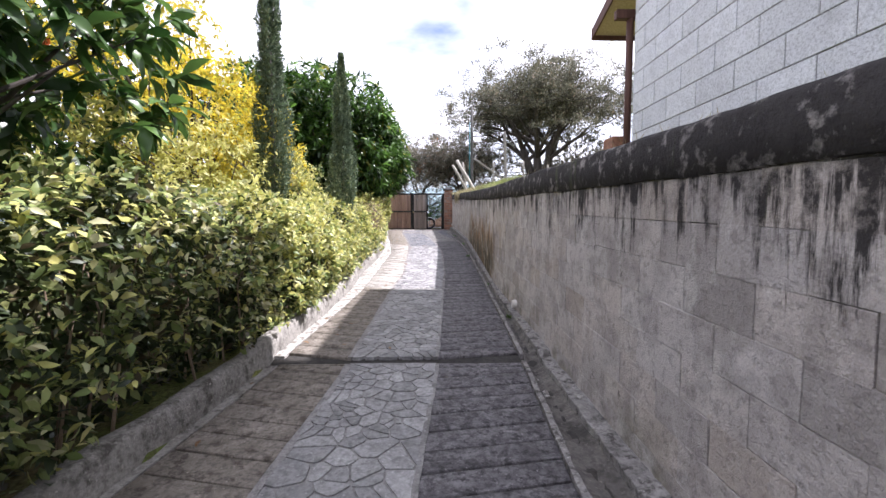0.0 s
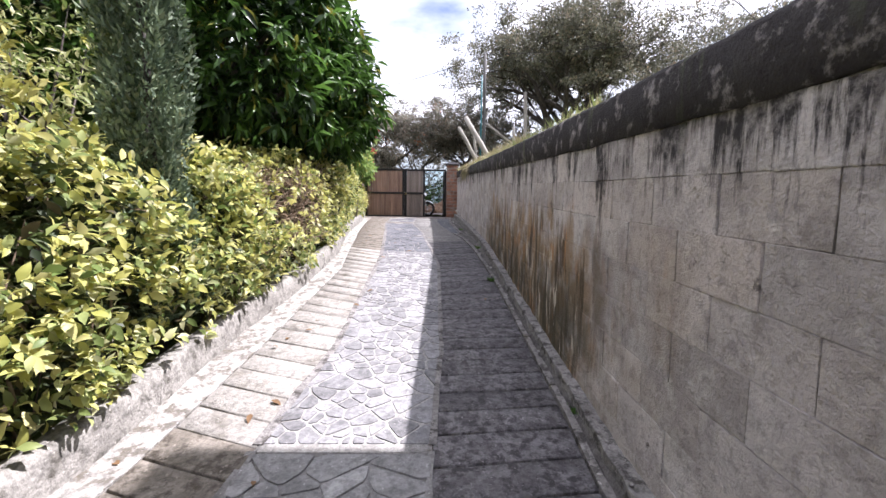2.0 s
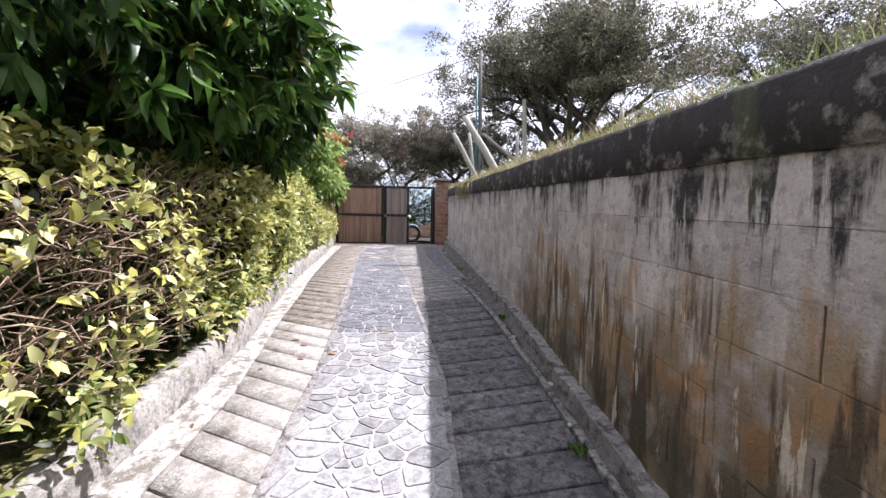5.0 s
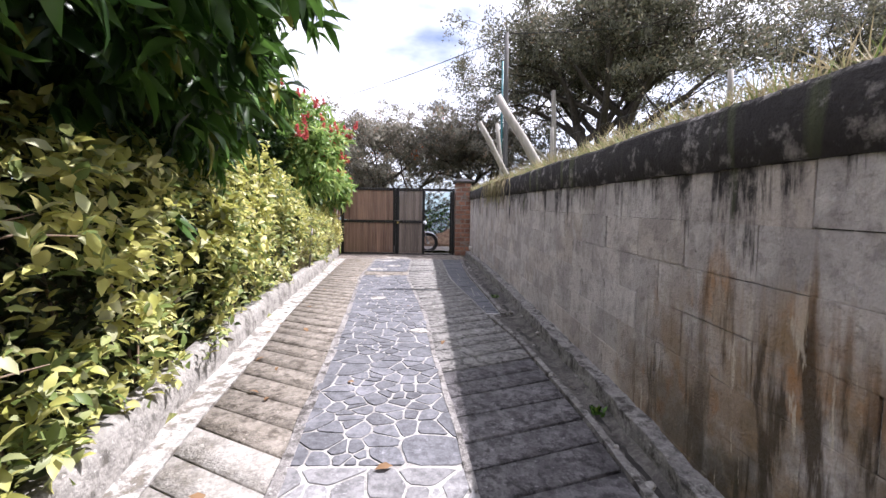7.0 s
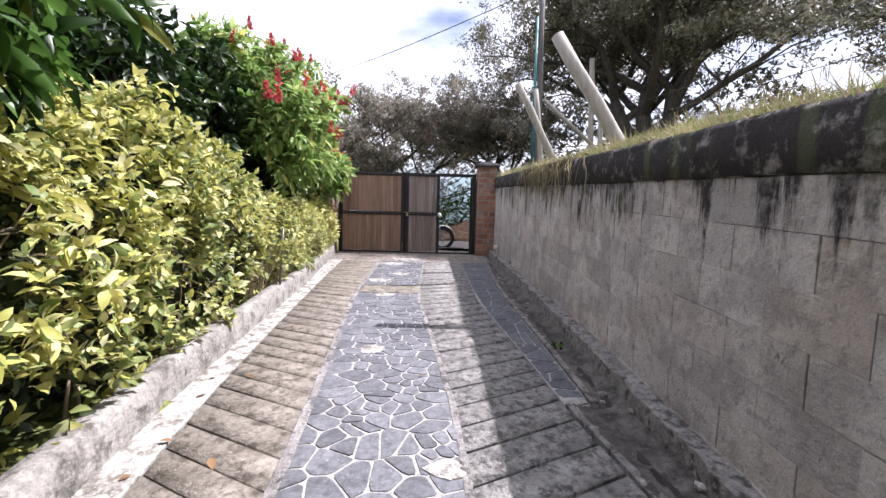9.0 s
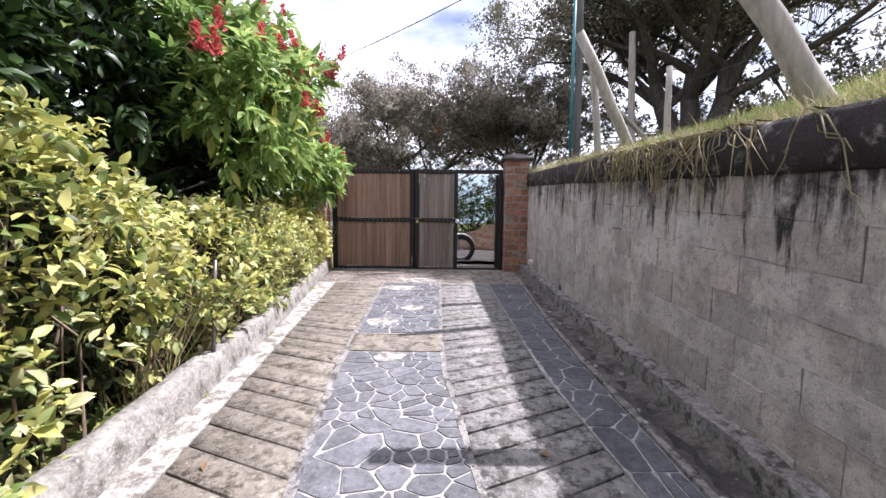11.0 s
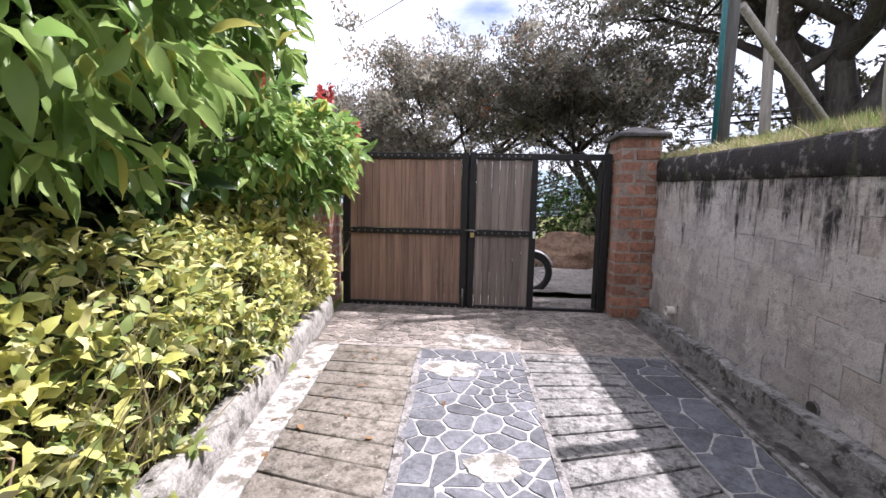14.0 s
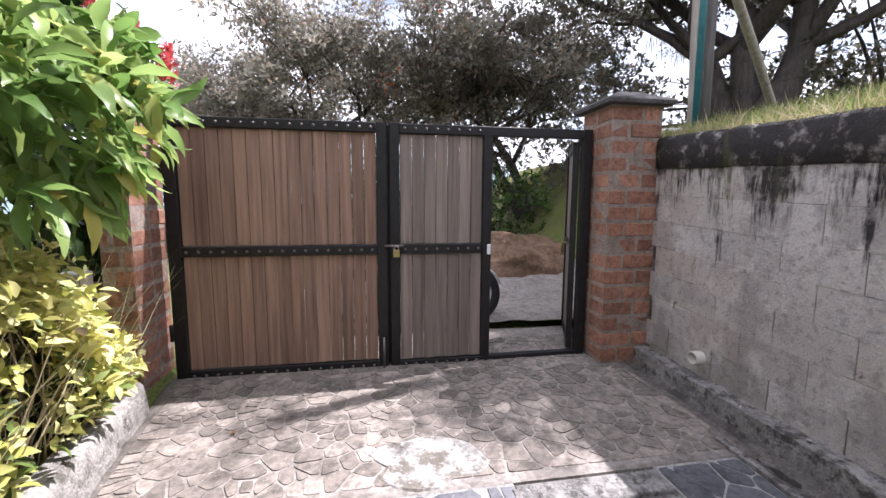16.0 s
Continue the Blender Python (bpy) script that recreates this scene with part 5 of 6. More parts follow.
# mango-like tree leaning over the hedge
mango, q, d, rng, lo = leafy("fruit_tree", "dense tree with drooping glossy lance-shaped leaves over the hedge", "tree", (-3.5, 11.6, 0.65),
      [((-2.9, 11.2, 3.5), (1.6, 1.7, 1.75)), ((-2.1, 12.2, 3.1), (1.0, 1.2, 1.25)), ((-2.0, 10.6, 3.2), (1.0, 1.0, 1.2)), ((-4.4, 12.2, 3.6), (1.7, 1.9, 1.7)), ((-4.2, 10.2, 3.4), (1.4, 1.3, 1.6)), ((-2.7, 13.2, 2.9), (0.9, 0.9, 1.0)), ((-1.55, 11.5, 3.0), (0.7, 0.9, 0.85))],
      3300, 11, (0.14, 0.26), 0.28, M_MANGO, 41, 0.11, 90, 0.55, 0.95, loose=160, toward=(-1.0, 10.6, 2.6))
sel = q[(q[:, 2] > 3.6) & (d[:, 0] > 0.2)][:10]
sprigs(mango, lo, "flowers", M_ORANGE, sel, rng, 12, 0.06, 0.08, "small orange-red flowers")

# shrubs by the gate
# dark shrub stands in for the shaded underside of the red-flowered one
dark, q, d, rng, lo = leafy("broadleaf_shrub", "tall shrub behind the low hedge, shade painted in as dark leaves", "shrub", (-3.7, 15.9, 0.85),
      [((-3.6, 15.8, 2.7), (0.75, 0.9, 0.95)), ((-3.8, 17.0, 2.9), (1.0, 1.0, 1.15)), ((-3.4, 18.2, 2.4), (0.8, 0.7, 0.7))],
      1500, 10, (0.10, 0.20), 0.36, M_SHADE_LEAF, 42, 0.07, 60, 0.3)
cloak, q, d, rng, lo = leafy("red_flowered_shrub", "bright green large-leaved shrub with upright red flower spikes", "shrub", (-3.6, 19.0, 0.95),
      [((-2.75, 18.55, 3.45), (0.68, 0.62, 0.75)), ((-2.5, 17.7, 3.0), (0.6, 0.65, 0.7)), ((-2.9, 19.7, 2.65), (0.6, 0.6, 0.5)), ((-2.68, 20.35, 2.62), (0.44, 0.42, 0.5)), ((-4.0, 19.3, 3.1), (1.0, 1.1, 0.9)), ((-3.4, 17.7, 3.7), (0.8, 0.7, 0.6))],
      1400, 9, (0.12, 0.23), 0.31, M_CLOAK, 43, 0.06, 60, 0.45, template=LEAF_FINE, loose=200, toward=(-1.6, 18.6, 2.8))
ok = (d[:, 2] > -0.15) & (q[:, 0] > -3.2) & (d[:, 0] > -0.4)
sel = (q + d * 0.13)[ok][:64]
h = rng.uniform(0, 1, 60)
spike_spots = np.stack([rng.normal(0, 0.012, 60) * (1.2 - h), rng.normal(0, 0.012, 60) * (1.2 - h), h * 0.17], 1)
spike_ways = unit(np.stack([rng.normal(0, 0.7, 60), rng.normal(0, 0.7, 60), rng.uniform(0.4, 1.0, 60)], 1))
spike_me = leaves_mesh("flower_spike", M_RED, spike_spots, spike_ways, 0.06 * (1.25 - 0.7 * h), 0.026, LEAF_SMALL, 0.2, rng)
for c in sel:
    spike = data_part("flower_spike", spike_me, cloak)
    spike.matrix_basis = Matrix.Translation(Vector(c) + lo) @ pose(0, 0, 0, rng.uniform(-20, 20), rng.uniform(-20, 20), rng.uniform(0, 360)) @ Matrix.Scale(rng.uniform(0.8, 1.25), 4)

# long grass under the shrubs near the gate
rng = np.random.default_rng(51)


def grass_patch(name, label, xy, zfun, length, width, mat, seed, lean=0.35):
    r = np.random.default_rng(seed)
    n = len(xy)
    p = np.array([(a, b, zfun(a, b) - 0.01) for a, b in xy])
    w = unit(np.concatenate([r.normal(0, lean, (n, 2)), np.ones((n, 1))], 1))
    ln = r.uniform(length[0], length[1], n)
    return tagged(data_part(name, leaves_mesh(name, mat, p, w, ln, width, BLADE, 0.1, r)), label, "grass", kind="stuff")


xy = np.stack([rng.uniform(-4.0, -2.2, 6000), rng.uniform(15.8, 21.0, 6000)], 1)
xy = xy[xy[:, 0] < np.vectorize(kerb_x)(np.clip(xy[:, 1], -6, 21.4)) - 0.16]
grass_patch("long_grass", "long pale grass between the hedge and the shrubs", xy, lambda a, b: ground_z(b) + 0.1, (0.45, 1.15), 0.008, M_STRAW, 52, 0.34)
n = 30000
xy = np.stack([0.93 + 2.6 * rng.random(n) ** 1.7, rng.uniform(7.5, 22.5, n)], 1)
grass_patch("bank_grass", "short bright green grass on the bank above the wall", xy, lambda a, b: bank_z(a, b), (0.05, 0.17), 0.007, M_GRASS, 53, 0.4)
n = 3400
xy = np.stack([WALL_X + rng.uniform(0.0, 0.16, n), rng.uniform(9.5, 21.3, n)], 1)
grass_patch("dry_grass", "dry straw-coloured grass hanging over the wall cap", xy, lambda a, b: wall_top(b), (0.06, 0.19), 0.006, M_STRAW, 54, 1.0)
n = 420
xy = np.stack([WALL_X + rng.uniform(0.02, 0.3, n), rng.uniform(0.3, 9.5, n)], 1)
grass_patch("dry_grass", "sparse dry tufts along the wall cap", xy, lambda a, b: wall_top(b), (0.03, 0.10), 0.004, M_STRAW, 55, 0.6)

# roots hanging over the wall
roots = bmesh.new()
rng = np.random.default_rng(56)
for i in range(110):
    y = rng.normal(16.7, 0.55)
    a = Vector((WALL_X - 0.02, y, wall_top(y) + 0.01))
    pts = [a + Vector((0.12, 0, 0.0)), a]
    dy = rng.normal(0, 0.07)
    for k in range(1, 5):
        pts.append(a + Vector((-0.02 - 0.012 * k + rng.normal(0, 0.008), dy * k + rng.normal(0, 0.02), -k * rng.uniform(0.02, 0.12))))
    tube_bm(pts, [0.005, 0.005, 0.004, 0.0035, 0.0025, 0.0015], 5, False, roots)
tagged(part("hanging_roots", roots, M_STRAW), "dry pale roots hanging over the wall", "roots", kind="stuff")


# ---- large trees beyond ----
def big_tree(name, label, base, trunk_r, height, reach, leafmat, seed, clumps, per, leaf, low=0.3, moss=0, lean=(0, 0), flowers=0, stems=1):
    """Trunk, limbs that fork three times, clumps of small leaves at the twig ends."""
    rng = np.random.default_rng(seed)
    ob = thing(name, label, "tree", base)
    wood_bm = bmesh.new()
    ends = []

    def grow(a, d, r, length, depth):
        pts, rad = [a], [r]
        steps = 4
        for k in range(steps):
            d = (d + Vector(rng.normal(0, 0.17, 3)) + Vector((0, 0, 0.05 if depth < 2 else -0.01))).normalized()
            a = a + d * (length / steps)
            pts.append(a.copy())
            rad.append(r * (1 - 0.55 * (k + 1) / steps))
        tube_bm(pts, rad, 9 if depth == 0 else 7 if depth == 1 else 5, False, wood_bm, 0.06)
        if depth >= 3:
            ends.extend(pts[1:])
            return
        if depth == 2:
            ends.append(pts[-1])
        kids = (6, 5, 4)[depth]
        for k in range(kids):
            at = pts[rng.integers(2, steps + 1)] if depth else pts[rng.integers(max(2, steps - 1), steps + 1)]
            ang = 2 * math.pi * (k + rng.uniform(-0.3, 0.3)) / kids
            side = Vector((math.cos(ang), math.sin(ang), rng.uniform(0.05, 0.75)))
            nd = (d * 0.35 + side * 0.9).normalized()
            grow(at, nd, rad[-1] * rng.uniform(0.6, 0.85), (reach * (0.50, 0.36, 0.24)[depth]) * rng.uniform(0.75, 1.25), depth + 1)

    for s in range(stems):
        off = Vector((rng.uniform(-1, 1), rng.uniform(-1, 1), 0)) * trunk_r * (0.9 if stems > 1 else 0)
        grow(off + Vector((0, 0, -0.3)), Vector((lean[0] + rng.uniform(-0.2, 0.2) * (stems > 1), lean[1], 1)).normalized(), trunk_r, height * low, 0)
    part("trunk", wood_bm, M_BARK, ob)
    ends = np.array([tuple(e) for e in ends])
    pick = ends[rng.integers(0, len(ends), clumps)] + rng.normal(0, reach * 0.035, (clumps, 3))
    spots = np.repeat(pick, per, 0) + rng.normal(0, 1, (clumps * per, 3)) * np.array([0.15, 0.15, 0.08]) * reach / 6
    ways = unit(rng.normal(0, 1, spots.shape) + np.array([0, 0, 0.3]))
    ln = rng.uniform(leaf * 0.7, leaf * 1.4, len(spots))
    data_part("crown", leaves_mesh("crown", leafmat, spots, ways, ln, ln * 0.42, LEAF_FAR, 0.6, rng), ob)
    if moss:
        m = ends[rng.integers(0, len(ends), moss)]
        sp = np.repeat(m, 14, 0) + rng.normal(0, 0.10, (moss * 14, 3))
        w = unit(np.array([0, 0, -1.0]) + rng.normal(0, 0.12, sp.shape))
        data_part("hanging_moss", leaves_mesh("hanging_moss", M_MOSS_HANG, sp, w, rng.uniform(0.4, 1.1, len(sp)), 0.025, LEAF_FAR, 0.1, rng), ob)["kind"] = "stuff"
    if flowers:
        fsp = np.repeat(ends[rng.integers(0, len(ends), flowers)], 40, 0) + rng.normal(0, 0.16, (flowers * 40, 3))
        data_part("flowers", leaves_mesh("flowers", M_ORANGE, fsp, unit(rng.normal(0, 1, fsp.shape)), 0.10, 0.06, LEAF_FAR, 0.5, rng), ob)["kind"] = "stuff"
    return ob


big_tree("oak_tree", "old spreading tree with dark limbs and hanging grey moss", (6.8, 26.1, 3.3), 0.42, 9.5, 7.4, M_FAR_DARK, 61, 2200, 50, 0.12, 0.34, 70, stems=3)
big_tree("oak_tree", "spreading grey-green tree on the bank", (14.5, 24.0, 3.6), 0.3, 8.5, 6.5, M_FAR_DARK, 62, 900, 46, 0.13, 0.34, 20, stems=2)
big_tree("flowering_tree", "grey-green tree with orange flowers beyond the gate", (-1.2, 30.0, 1.0), 0.22, 9.5, 5.2, M_FAR, 63, 1350, 30, 0.12, 0.34, 0, flowers=8, stems=2)
big_tree("flowering_tree", "grey-green bushy tree beyond the gate pillar", (2.6, 28.4, 1.4), 0.2, 9.0, 4.6, M_FAR, 64, 1150, 30, 0.12, 0.32, 0, flowers=3, stems=2)
big_tree("flowering_tree", "grey-green tree on the slope beyond the gate", (-5.6, 33.0, 0.9), 0.2, 7.5, 4.6, M_FAR, 65, 1300, 30, 0.13, 0.30, 0, stems=2)
leafy("bush", "low green bush on the slope beyond the gate", "bush", (0.3, 27.2, 1.0),
      [((0.3, 27.2, 1.7), (1.3, 0.8, 0.9)), ((1.8, 27.5, 1.9), (1.1, 0.8, 1.1)), ((-1.5, 27.6, 1.8), (1.3, 0.8, 1.1))], 900, 8, (0.08, 0.16), 0.4, M_MANGO, 66, 0.04, 30, 0.2, 1.0, LEAF_SMALL)

leafy("bush", "grey-green thicket behind the gate", "bush", (-2.5, 28.6, 1.0),
      [((-3.2, 28.4, 2.6), (1.9, 0.9, 1.9)), ((0.2, 28.6, 3.0), (1.8, 0.9, 2.0)), ((2.9, 28.8, 3.0), (1.8, 0.9, 2.0)), ((-5.6, 29.0, 2.4), (1.6, 0.9, 1.8))], 2000, 11, (0.08, 0.15), 0.4, M_FAR, 68, 0.06, 60, 0.1, 1.1, LEAF_FAR)

leafy("tree", "dark leafy trees beyond the grassy bank", "tree", (10.0, 26.0, 3.5),
      [((8.8, 28.0, 4.6), (2.2, 1.5, 1.5)), ((11.5, 25.5, 4.7), (2.4, 1.5, 1.4)), ((14.0, 21.0, 4.7), (2.4, 1.8, 1.4)), ((5.2, 29.5, 4.8), (2.0, 1.2, 1.7)), ((9.2, 25.4, 5.4), (2.2, 1.3, 1.5))], 2500, 11, (0.10, 0.2), 0.4, M_FAR_DARK, 69, 0.12, 60, 0.1, 1.1, LEAF_FAR)
leafy("bush", "dark bush behind the fence by the gate", "bush", (-4.6, 22.3, 0.95),
      [((-4.2, 22.3, 2.6), (1.1, 0.6, 1.5)), ((-6.0, 22.0, 2.6), (1.2, 0.8, 1.6))], 700, 9, (0.14, 0.24), 0.36, M_SHADE_LEAF, 70, 0.05, 30, 0.3)

# trees that close the left side and the view behind
leafy("tree", "dark leafy tree standing behind the garden", "tree", (-7.5, 8.0, 0.4), [((-7.5, 8.0, 3.2), (1.9, 2.6, 2.6)), ((-7.2, 12.5, 3.2), (1.8, 2.6, 2.6)), ((-7.0, 17.0, 3.2), (1.8, 2.6, 2.4))], 1500, 9, (0.2, 0.34), 0.34, M_SHADE_LEAF, 67, 0.14, 40, 0.3)


# ---- litter on the drive ----
rng = np.random.default_rng(71)
dry_mesh = None
for i in range(70):
    y = rng.uniform(1.5, 20.8)
    side = rng.random()
    x = kerb_x(y) + rng.uniform(0.03, 0.7) if side < 0.7 else rng.uniform(kerb_x(y) + 0.1, 0.7)
    if dry_mesh is None:
        dry_mesh = leaves_mesh("fallen_leaf", M_DRY, np.zeros((1, 3)), np.array([[0, 1.0, 0]]), 0.06, 0.028, LEAF_LANCE, 3.0, rng)
    lf = new("fallen_leaf", dry_mesh)
    lf.matrix_basis = pose(x, y, drive_z(y) + 0.012, rng.uniform(-12, 12), rng.uniform(-14, 14), rng.uniform(0, 360)) @ Matrix.Scale(rng.uniform(0.7, 1.4), 4)
    tagged(lf, "curled brown dead leaf lying on the drive", "leaf", "fallen leaves")
crumb = bmesh.new()
bmesh.ops.create_icosphere(crumb, subdivisions=1, radius=0.02)
for v in crumb.verts:
    v.co *= 1 + 0.35 * noise.noise(v.co * 60)
    v.co.z *= 0.6
crumb_me = bpy.data.meshes.new("pebble")
crumb.to_mesh(crumb_me)
crumb.free()
crumb_me.materials.append(M_WHITE_CEMENT)
for i in range(60):
    y = rng.uniform(1.5, 20.5)
    x = rng.uniform(track_r(y) if y < 14.2 else dark_r(y), WALL_X - 0.03)
    pb = new("pebble", crumb_me)
    pb.matrix_basis = pose(x, y, gutter_top(x, y) + 0.012, 0, 0, rng.uniform(0, 360)) @ Matrix.Scale(rng.uniform(0.5, 1.6), 4)
    tagged(pb, "pale crumb of broken cement in the gutter", "pebble", "crumbs in the gutter")


stake = part("garden_stake", tube_bm([(-2.14, 16.44, 0.95), (-2.08, 16.40, 1.64)], [0.014, 0.012], 8), M_BOLT)
tagged(stake, "thin grey metal stake standing in the hedge", "stake")
rng = np.random.default_rng(73)
for wx, wy in ((0.70, 9.95), (0.80, 7.35), (0.79, 5.2), (0.74, 12.1), (0.66, 15.2)):
    xy = np.stack([wx + rng.normal(0, 0.025, 26), wy + rng.normal(0, 0.03, 26)], 1)
    zz = gutter_top(max(wx, track_r(wy)), wy) if wx > 0 else drive_z(wy)
    weed = data_part("weed", leaves_mesh("weed", M_MANGO, np.column_stack([xy, np.full(26, zz)]), unit(np.column_stack([rng.normal(0, 0.7, (26, 2)), np.ones(26)])), rng.uniform(0.03, 0.07, 26), 0.02, LEAF_SMALL, 0.4, rng))
    tagged(weed, "small green weed growing from a crack", "weed", "weeds in the cracks", "stuff")


# ---- pieces: grooved ribs of the two wheel tracks ----
def rib(left, right, ya, yb, slant_a, slant_b, mat, z_off):
    """One rib of a track between two slanting grooves; slant: rise of y from its inner to its outer end."""
    g = 0.010 if mat in (M_RIB_DARK, M_RIB_GREY) else 0.007
    cs = []
    for x_of, sa, sb in ((left, slant_a[0], slant_b[0]), (right, slant_a[1], slant_b[1])):
        y0, y1 = ya + sa + g, yb + sb - g
        cs.append((x_of(y0), y0))
        cs.append((x_of(y1), y1))
    (ax, ay), (bx, by), (cx, cy), (dx, dy) = cs
    ring = [(ax + 0.004, ay), (cx - 0.004, cy), (dx - 0.004, dy), (bx + 0.004, by)]
    mx, my = sum(c[0] for c in ring) / 4, sum(c[1] for c in ring) / 4
    verts = []
    for inset, dz in ((0, -0.04), (0, -0.004), (0.004, 0.0)):
        for x, y in ring:
            verts.append((x + (inset if x < mx else -inset) - mx, y + (inset if y < my else -inset) - my, drive_z(y) + dz + z_off))
    k = 4
    faces = [(r * k + i, r * k + (i + 1) % k, (r + 1) * k + (i + 1) % k, (r + 1) * k + i) for r in range(2) for i in range(k)] + [(8, 9, 10, 11)]
    me = from_arrays("rib", verts, faces, mat)
    ob = data_part("rib", me, driveway)
    ob.location = (mx, my - 10, -0.4)


slant_l = curve_of([0, 7, 8.6, 13, 17, 20], [0.14, 0.16, 0.2, 0.30, 0.22, 0.0])
slant_r = curve_of([0, 5, 8.5, 11, 13, 18, 20], [0.14, 0.10, 0.05, 0.16, 0.34, 0.30, 0.0])


def track(left, right, y0, y1, slant, outer_left, dark):
    y = y0
    while y < y1 - 0.001:
        step = random.uniform(0.185, 0.235)
        if y + step > y1 - 0.08:
            step = y1 - y
        s0, s1 = slant(y), slant(y + step)
        cross = y < STEP_Y + 0.03 and y + step + max(s0, s1) > STEP_Y - 0.04
        if cross and y < STEP_Y:
            s0 = s0 if y + s0 < STEP_Y - 0.08 else 0.0
            s1 = 0.0
            if y + step > STEP_Y - 0.03:
                step = max(STEP_Y - 0.035 - y, 0.03)
        a = (s0, 0.0) if outer_left else (0.0, s0)
        b = (s1, 0.0) if outer_left else (0.0, s1)
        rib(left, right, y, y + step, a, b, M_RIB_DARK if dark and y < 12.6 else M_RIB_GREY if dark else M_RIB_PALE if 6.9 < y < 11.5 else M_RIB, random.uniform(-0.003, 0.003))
        y += step
        if abs(y - (STEP_Y - 0.035)) < 0.001:
            y = STEP_Y + 0.015


track(track_l, stone_l, 0.6, 20.04, slant_l, True, False)
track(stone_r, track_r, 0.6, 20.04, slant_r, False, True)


for edge, wide in ((stone_l, 0.028), (stone_r, 0.02)):
    for ya, yb in ((0.8, STEP_Y - 0.05), (STEP_Y + 0.03, 7.0), (7.05, 20.0)):
        under("cement_edge", ribbon(lambda y: edge(y) - wide * (1 + 0.5 * noise.noise(Vector((y * 3, wide * 90, 0)))), lambda y: edge(y) + wide * 0.8 * (1 + 0.6 * noise.noise(Vector((y * 4, wide * 50, 5)))), ya, yb, lambda x, y: drive_z(y) + 0.004, 0.03, 0.05, 0.004), M_LIP if ya > 7 else M_GROUT_DARK)


# ---- pieces: flagstones of the crazy paving ----
def cells(left, right, y0, y1, area, seed, gap):
    """Irregular stones that fill a strip: corners of each, drawn in from the joints."""
    r = np.random.default_rng(seed)
    w = right((y0 + y1) / 2) - left((y0 + y1) / 2)
    n = max(3, int((y1 - y0) * w / area))
    pts = np.stack([r.random(n), r.uniform(y0, y1, n)], 1)
    for _ in range(2):
        d = pts[:, None] - pts[None]
        d[:, :, 0] *= w
        dist = np.linalg.norm(d, axis=2) + np.eye(n) * 9
        near = dist.argmin(1)
        push = d[np.arange(n), near] / dist.min(1)[:, None] * 0.2 * math.sqrt(area)
        pts += np.stack([push[:, 0] / w, push[:, 1]], 1) * r.uniform(0.2, 1, (n, 1))
        pts[:, 0], pts[:, 1] = np.clip(pts[:, 0], 0.02, 0.98), np.clip(pts[:, 1], y0 + 0.02, y1 - 0.02)
    real = np.stack([[left(y) + u * (right(y) - left(y)) for u, y in pts], pts[:, 1]], 1)
    stones = []
    for i, p in enumerate(real):
        poly = [np.array(c) for c in ((left(max(p[1] - 0.5, y0)), max(p[1] - 0.5, y0)), (right(max(p[1] - 0.5, y0)), max(p[1] - 0.5, y0)), (right(min(p[1] + 0.5, y1)), min(p[1] + 0.5, y1)), (left(min(p[1] + 0.5, y1)), min(p[1] + 0.5, y1)))]
        order = np.argsort(np.linalg.norm(real - p, axis=1))[1:16]
        cuts = [((p + real[j]) / 2, (real[j] - p) / np.linalg.norm(real[j] - p), gap * r.uniform(0.35, 0.8)) for j in order]
        for m, nrm, g in cuts:
            out = []
            for a, b in zip(poly, poly[1:] + poly[:1]):
                da, db = (a - m) @ nrm + g, (b - m) @ nrm + g
                if da <= 0:
                    out.append(a)
                if da * db < 0:
                    out.append(a + (b - a) * da / (da - db))
            poly = out
            if len(poly) < 3:
                break
        if len(poly) >= 3:
            # knock the corners off
            cut = []
            for a, b in zip(poly, poly[1:] + poly[:1]):
                k = r.uniform(0.08, 0.2)
                cut += [a + (b - a) * k, a + (b - a) * (1 - k)]
            stones.append(np.array(cut))
    return stones


def stone_mesh(poly, mat, zfun, lift, tilt=0.003):
    c = poly.mean(0)
    n = len(poly)
    tx, ty = random.uniform(-tilt, tilt) * 4, random.uniform(-tilt, tilt) * 4
    verts = []
    for shrink, dz in ((1.0, -0.03), (1.0, lift - 0.002), (0.975, lift)):
        for q in poly:
            s = c + (q - c) * shrink
            verts.append((s[0] - c[0], s[1] - c[1], zfun(s[1]) + dz + tx * (s[0] - c[0]) + ty * (s[1] - c[1])))
    bm = bmesh.new()
    vs = [bm.verts.new(v) for v in verts]
    for r in range(2):
        for i in range(n):
            bm.faces.new((vs[r * n + i], vs[r * n + (i + 1) % n], vs[(r + 1) * n + (i + 1) % n], vs[(r + 1) * n + i]))
    bm.faces.new(vs[2 * n:])
    return bm, c


def lay(stones, mat, lift, limit, piece="flagstone"):
    rest = bmesh.new()
    for i, poly in enumerate(stones):
        bm, c = stone_mesh(poly, mat, drive_z, lift - 0.001 + random.uniform(-0.001, 0.002))
        if i < limit:
            ob = part(piece, bm, mat, driveway)
            ob.location = (c[0], c[1] - 10, -0.4)
        else:
            me = bpy.data.meshes.new("tmp")
            bmesh.ops.translate(bm, verts=bm.verts, vec=(c[0], c[1], 0))
            bm.to_mesh(me)
            bm.free()
            rest.from_mesh(me)
            bpy.data.meshes.remove(me)
    if len(rest.verts):
        ob = part("flagstones", rest, mat, driveway)
        ob.location = (0, -10, -0.4)
        ob["kind"] = "stuff"
    else:
        rest.free()


lay(cells(stone_l, stone_r, 0.8, STEP_Y - 0.04, 0.018, 81, 0.010), M_FLAG_A, 0.004, 60)
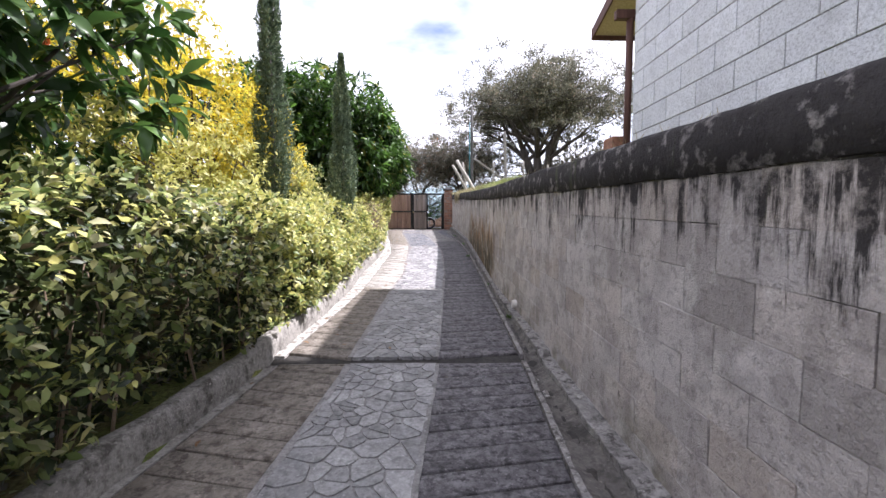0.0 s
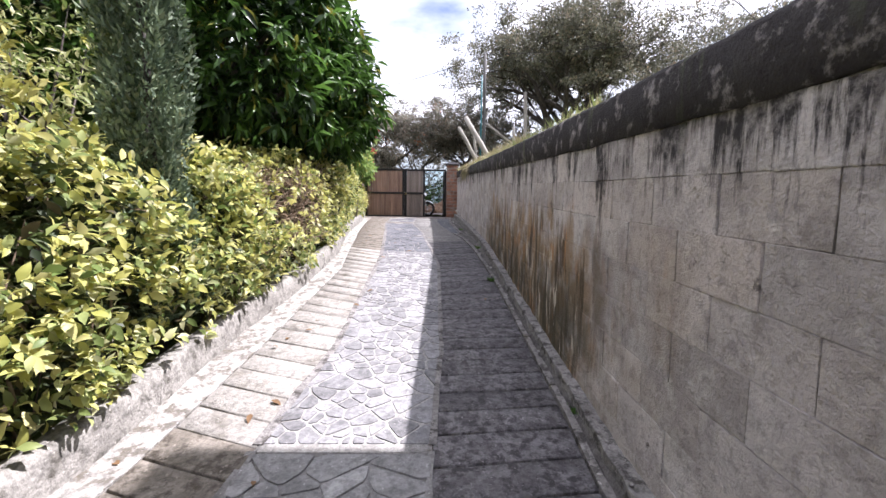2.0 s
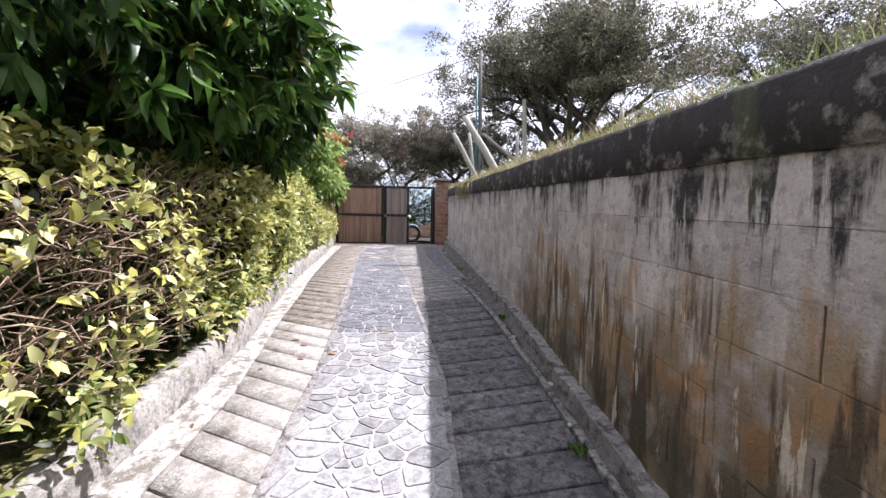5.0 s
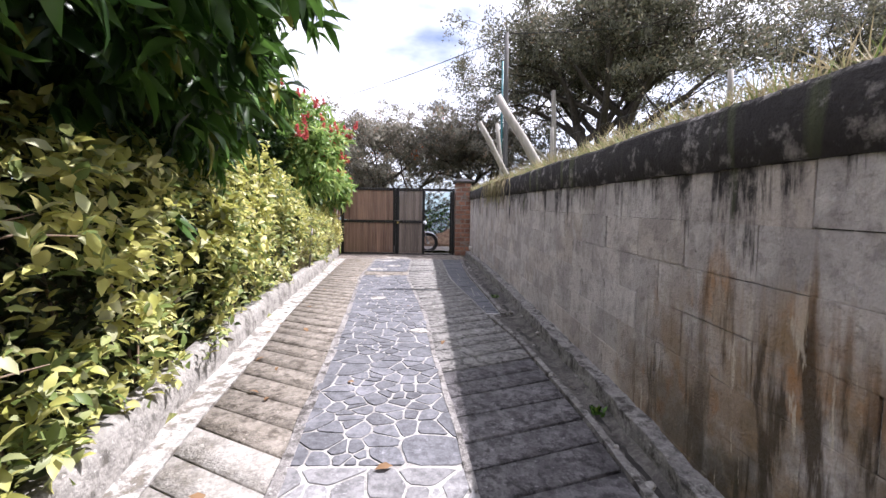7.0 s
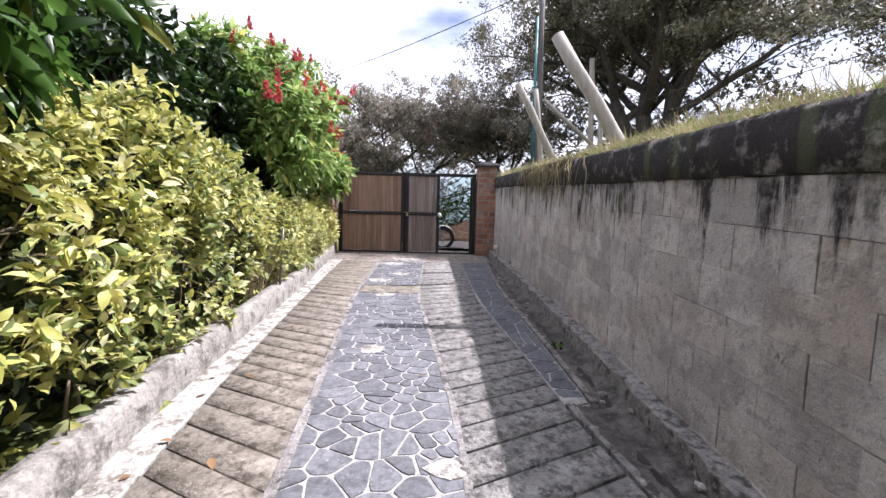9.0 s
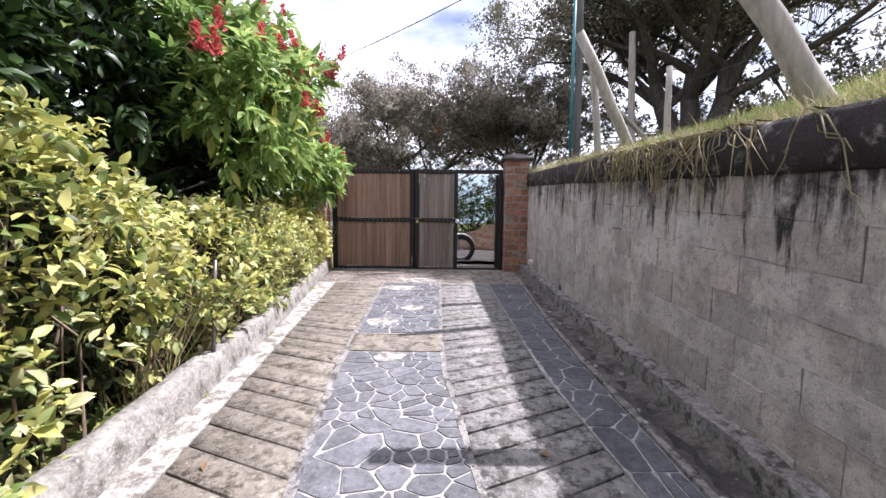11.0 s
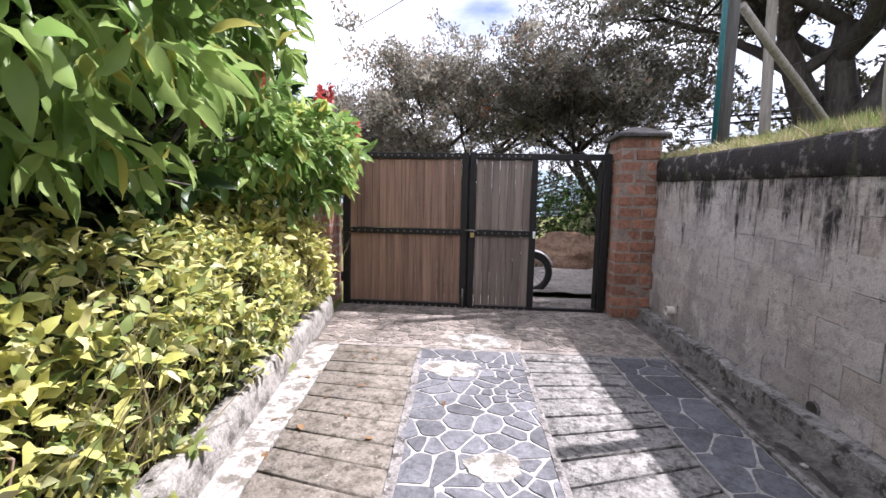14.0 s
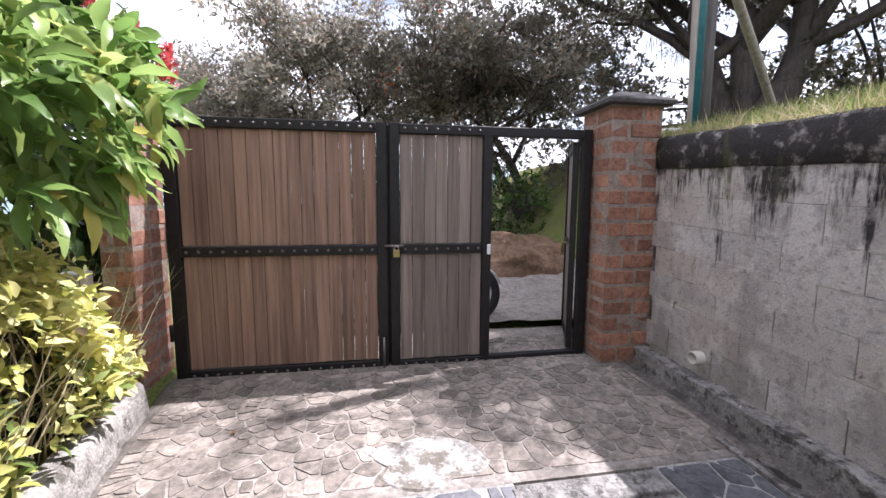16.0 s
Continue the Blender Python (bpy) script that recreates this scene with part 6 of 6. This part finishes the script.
lay(cells(stone_l, stone_r, STEP_Y + 0.03, 6.98, 0.017, 82, 0.010), M_FLAG_A, 0.004, 60)
lay(cells(stone_l, stone_r, 7.06, 11.6, 0.013, 83, 0.013), M_FLAG_B, 0.003, 120)
lay(cells(stone_l, stone_r, 11.62, 17.0, 0.016, 84, 0.011), M_FLAG_C, 0.003, 70)
lay(cells(stone_l, stone_r, 17.5, 20.03, 0.019, 85, 0.013), M_FLAG_C, 0.003, 60)
lay(cells(lambda y: track_r(y) + 0.01, lambda y: dark_r(y) - 0.01, 14.3, 20.03, 0.032, 86, 0.010), M_FLAG_D, 0.003, 80)
under("cement_band", ribbon(stone_l, stone_r, 17.02, 17.46, lambda x, y: drive_z(y) + 0.005, 0.03, 0.05, 0.004), M_RIB, "cement band across the paving")
lay(cells(lambda y: kerb_x(min(y, 21.3)) + 0.03, lambda y: 0.66, 20.12, 21.95, 0.012, 87, 0.011), M_COBBLE, 0.0045, 120, "cobble")

# smears of cement where stones are missing
for cx, cy, cr in ((-1.24, 19.62, 0.22), (-0.98, 18.45, 0.15), (-1.22, 17.85, 0.16), (-1.02, 16.9, 0.13), (-0.86, 15.0, 0.11), (-0.3, 13.6, 0.09), (-1.05, 20.3, 0.3)):
    bm = bmesh.new()
    ring = []
    for k in range(18):
        a = 2 * math.pi * k / 18
        r = cr * (1 + 0.45 * noise.noise(Vector((math.cos(a) * 1.7 + cx * 9, math.sin(a) * 1.7, cy))))
        x, y = r * math.cos(a), r * 0.75 * math.sin(a)
        ring.append((x, y))
    low = [bm.verts.new((x, y, drive_z(cy + y) - 0.01)) for x, y in ring]
    top = [bm.verts.new((x * 0.94, y * 0.94, drive_z(cy + y) + 0.0065)) for x, y in ring]
    for k in range(18):
        bm.faces.new((low[k], low[(k + 1) % 18], top[(k + 1) % 18], top[k]))
    bm.faces.new(top)
    part("cement_patch", bm, M_WHITE_CEMENT, driveway, "pale cement patch in the paving").location = (cx, cy - 10, -0.4)

# ---- pieces: blocks of the retaining wall ----
block_kinds = []
for k in range(6):
    hy, hz = (0.1992, 0.0992) if k < 2 else (0.1990, 0.0980) if k < 4 else (0.1972, 0.0990)
    bm = box_bm(0.0, 0.05, -hy, hy, -hz, hz, 0.002)
    for v in bm.verts:
        v.co.z += 0.051 * v.co.y
        if v.co.x < 0.02:
            v.co += Vector((random.uniform(-0.002, 0.002), random.uniform(-0.003, 0.002), random.uniform(-0.003, 0.002)))
    me = bpy.data.meshes.new("block")
    bm.to_mesh(me)
    bm.free()
    me.materials.append(M_BLOCK)
    block_kinds.append(me)
rest = bmesh.new()
made = 0
for course in range(11):
    down = 0.245 + 0.1 + course * 0.2
    y = -4.0 + (0.2 if course % 2 else 0.0)
    while y < 21.2:
        z = wall_top(y) - down
        if z > ground_z(y) - 0.12:
            x = WALL_X + random.uniform(-0.0025, 0.0025)
            if 3.0 < y < 15.6 and made < 300:
                b = data_part("block", block_kinds[random.randrange(6)], wall)
                b.location = (x, y, z)
                b.rotation_euler = ((wall_sag(y + 0.2) - wall_sag(y - 0.2)) / 0.4 + random.uniform(-0.006, 0.006), 0, random.uniform(-0.004, 0.004))
                made += 1
            else:
                me = block_kinds[random.randrange(6)].copy()
                me.transform(Matrix.Translation((x, y, z)))
                rest.from_mesh(me)
                bpy.data.meshes.remove(me)
        y += 0.4
stuff = part("blocks", rest, M_BLOCK, wall)
stuff["kind"] = "stuff"

# ---- pieces: blocks of the house wall that shows above ----
house_block = box_bm(0.0, 0.05, -0.338, 0.338, -0.166, 0.166, 0.005)
hb = bpy.data.meshes.new("block")
house_block.to_mesh(hb)
house_block.free()
hb.materials.append(M_HOUSE)
for course in range(14):
    z = 1.93 + course * 0.345
    y = HY - 0.345
    if course % 2:
        half = data_part("block", hb, house)
        half.location = Vector((HX, HY - 0.172, z)) - Vector(house.location)
        half.scale = (1, 0.49, 1)
        y -= 0.345
    while y > 0.6:
        b = data_part("block", hb, house)
        b.location = Vector((HX + random.uniform(-0.002, 0.002), y, z)) - Vector(house.location)
        y -= 0.69
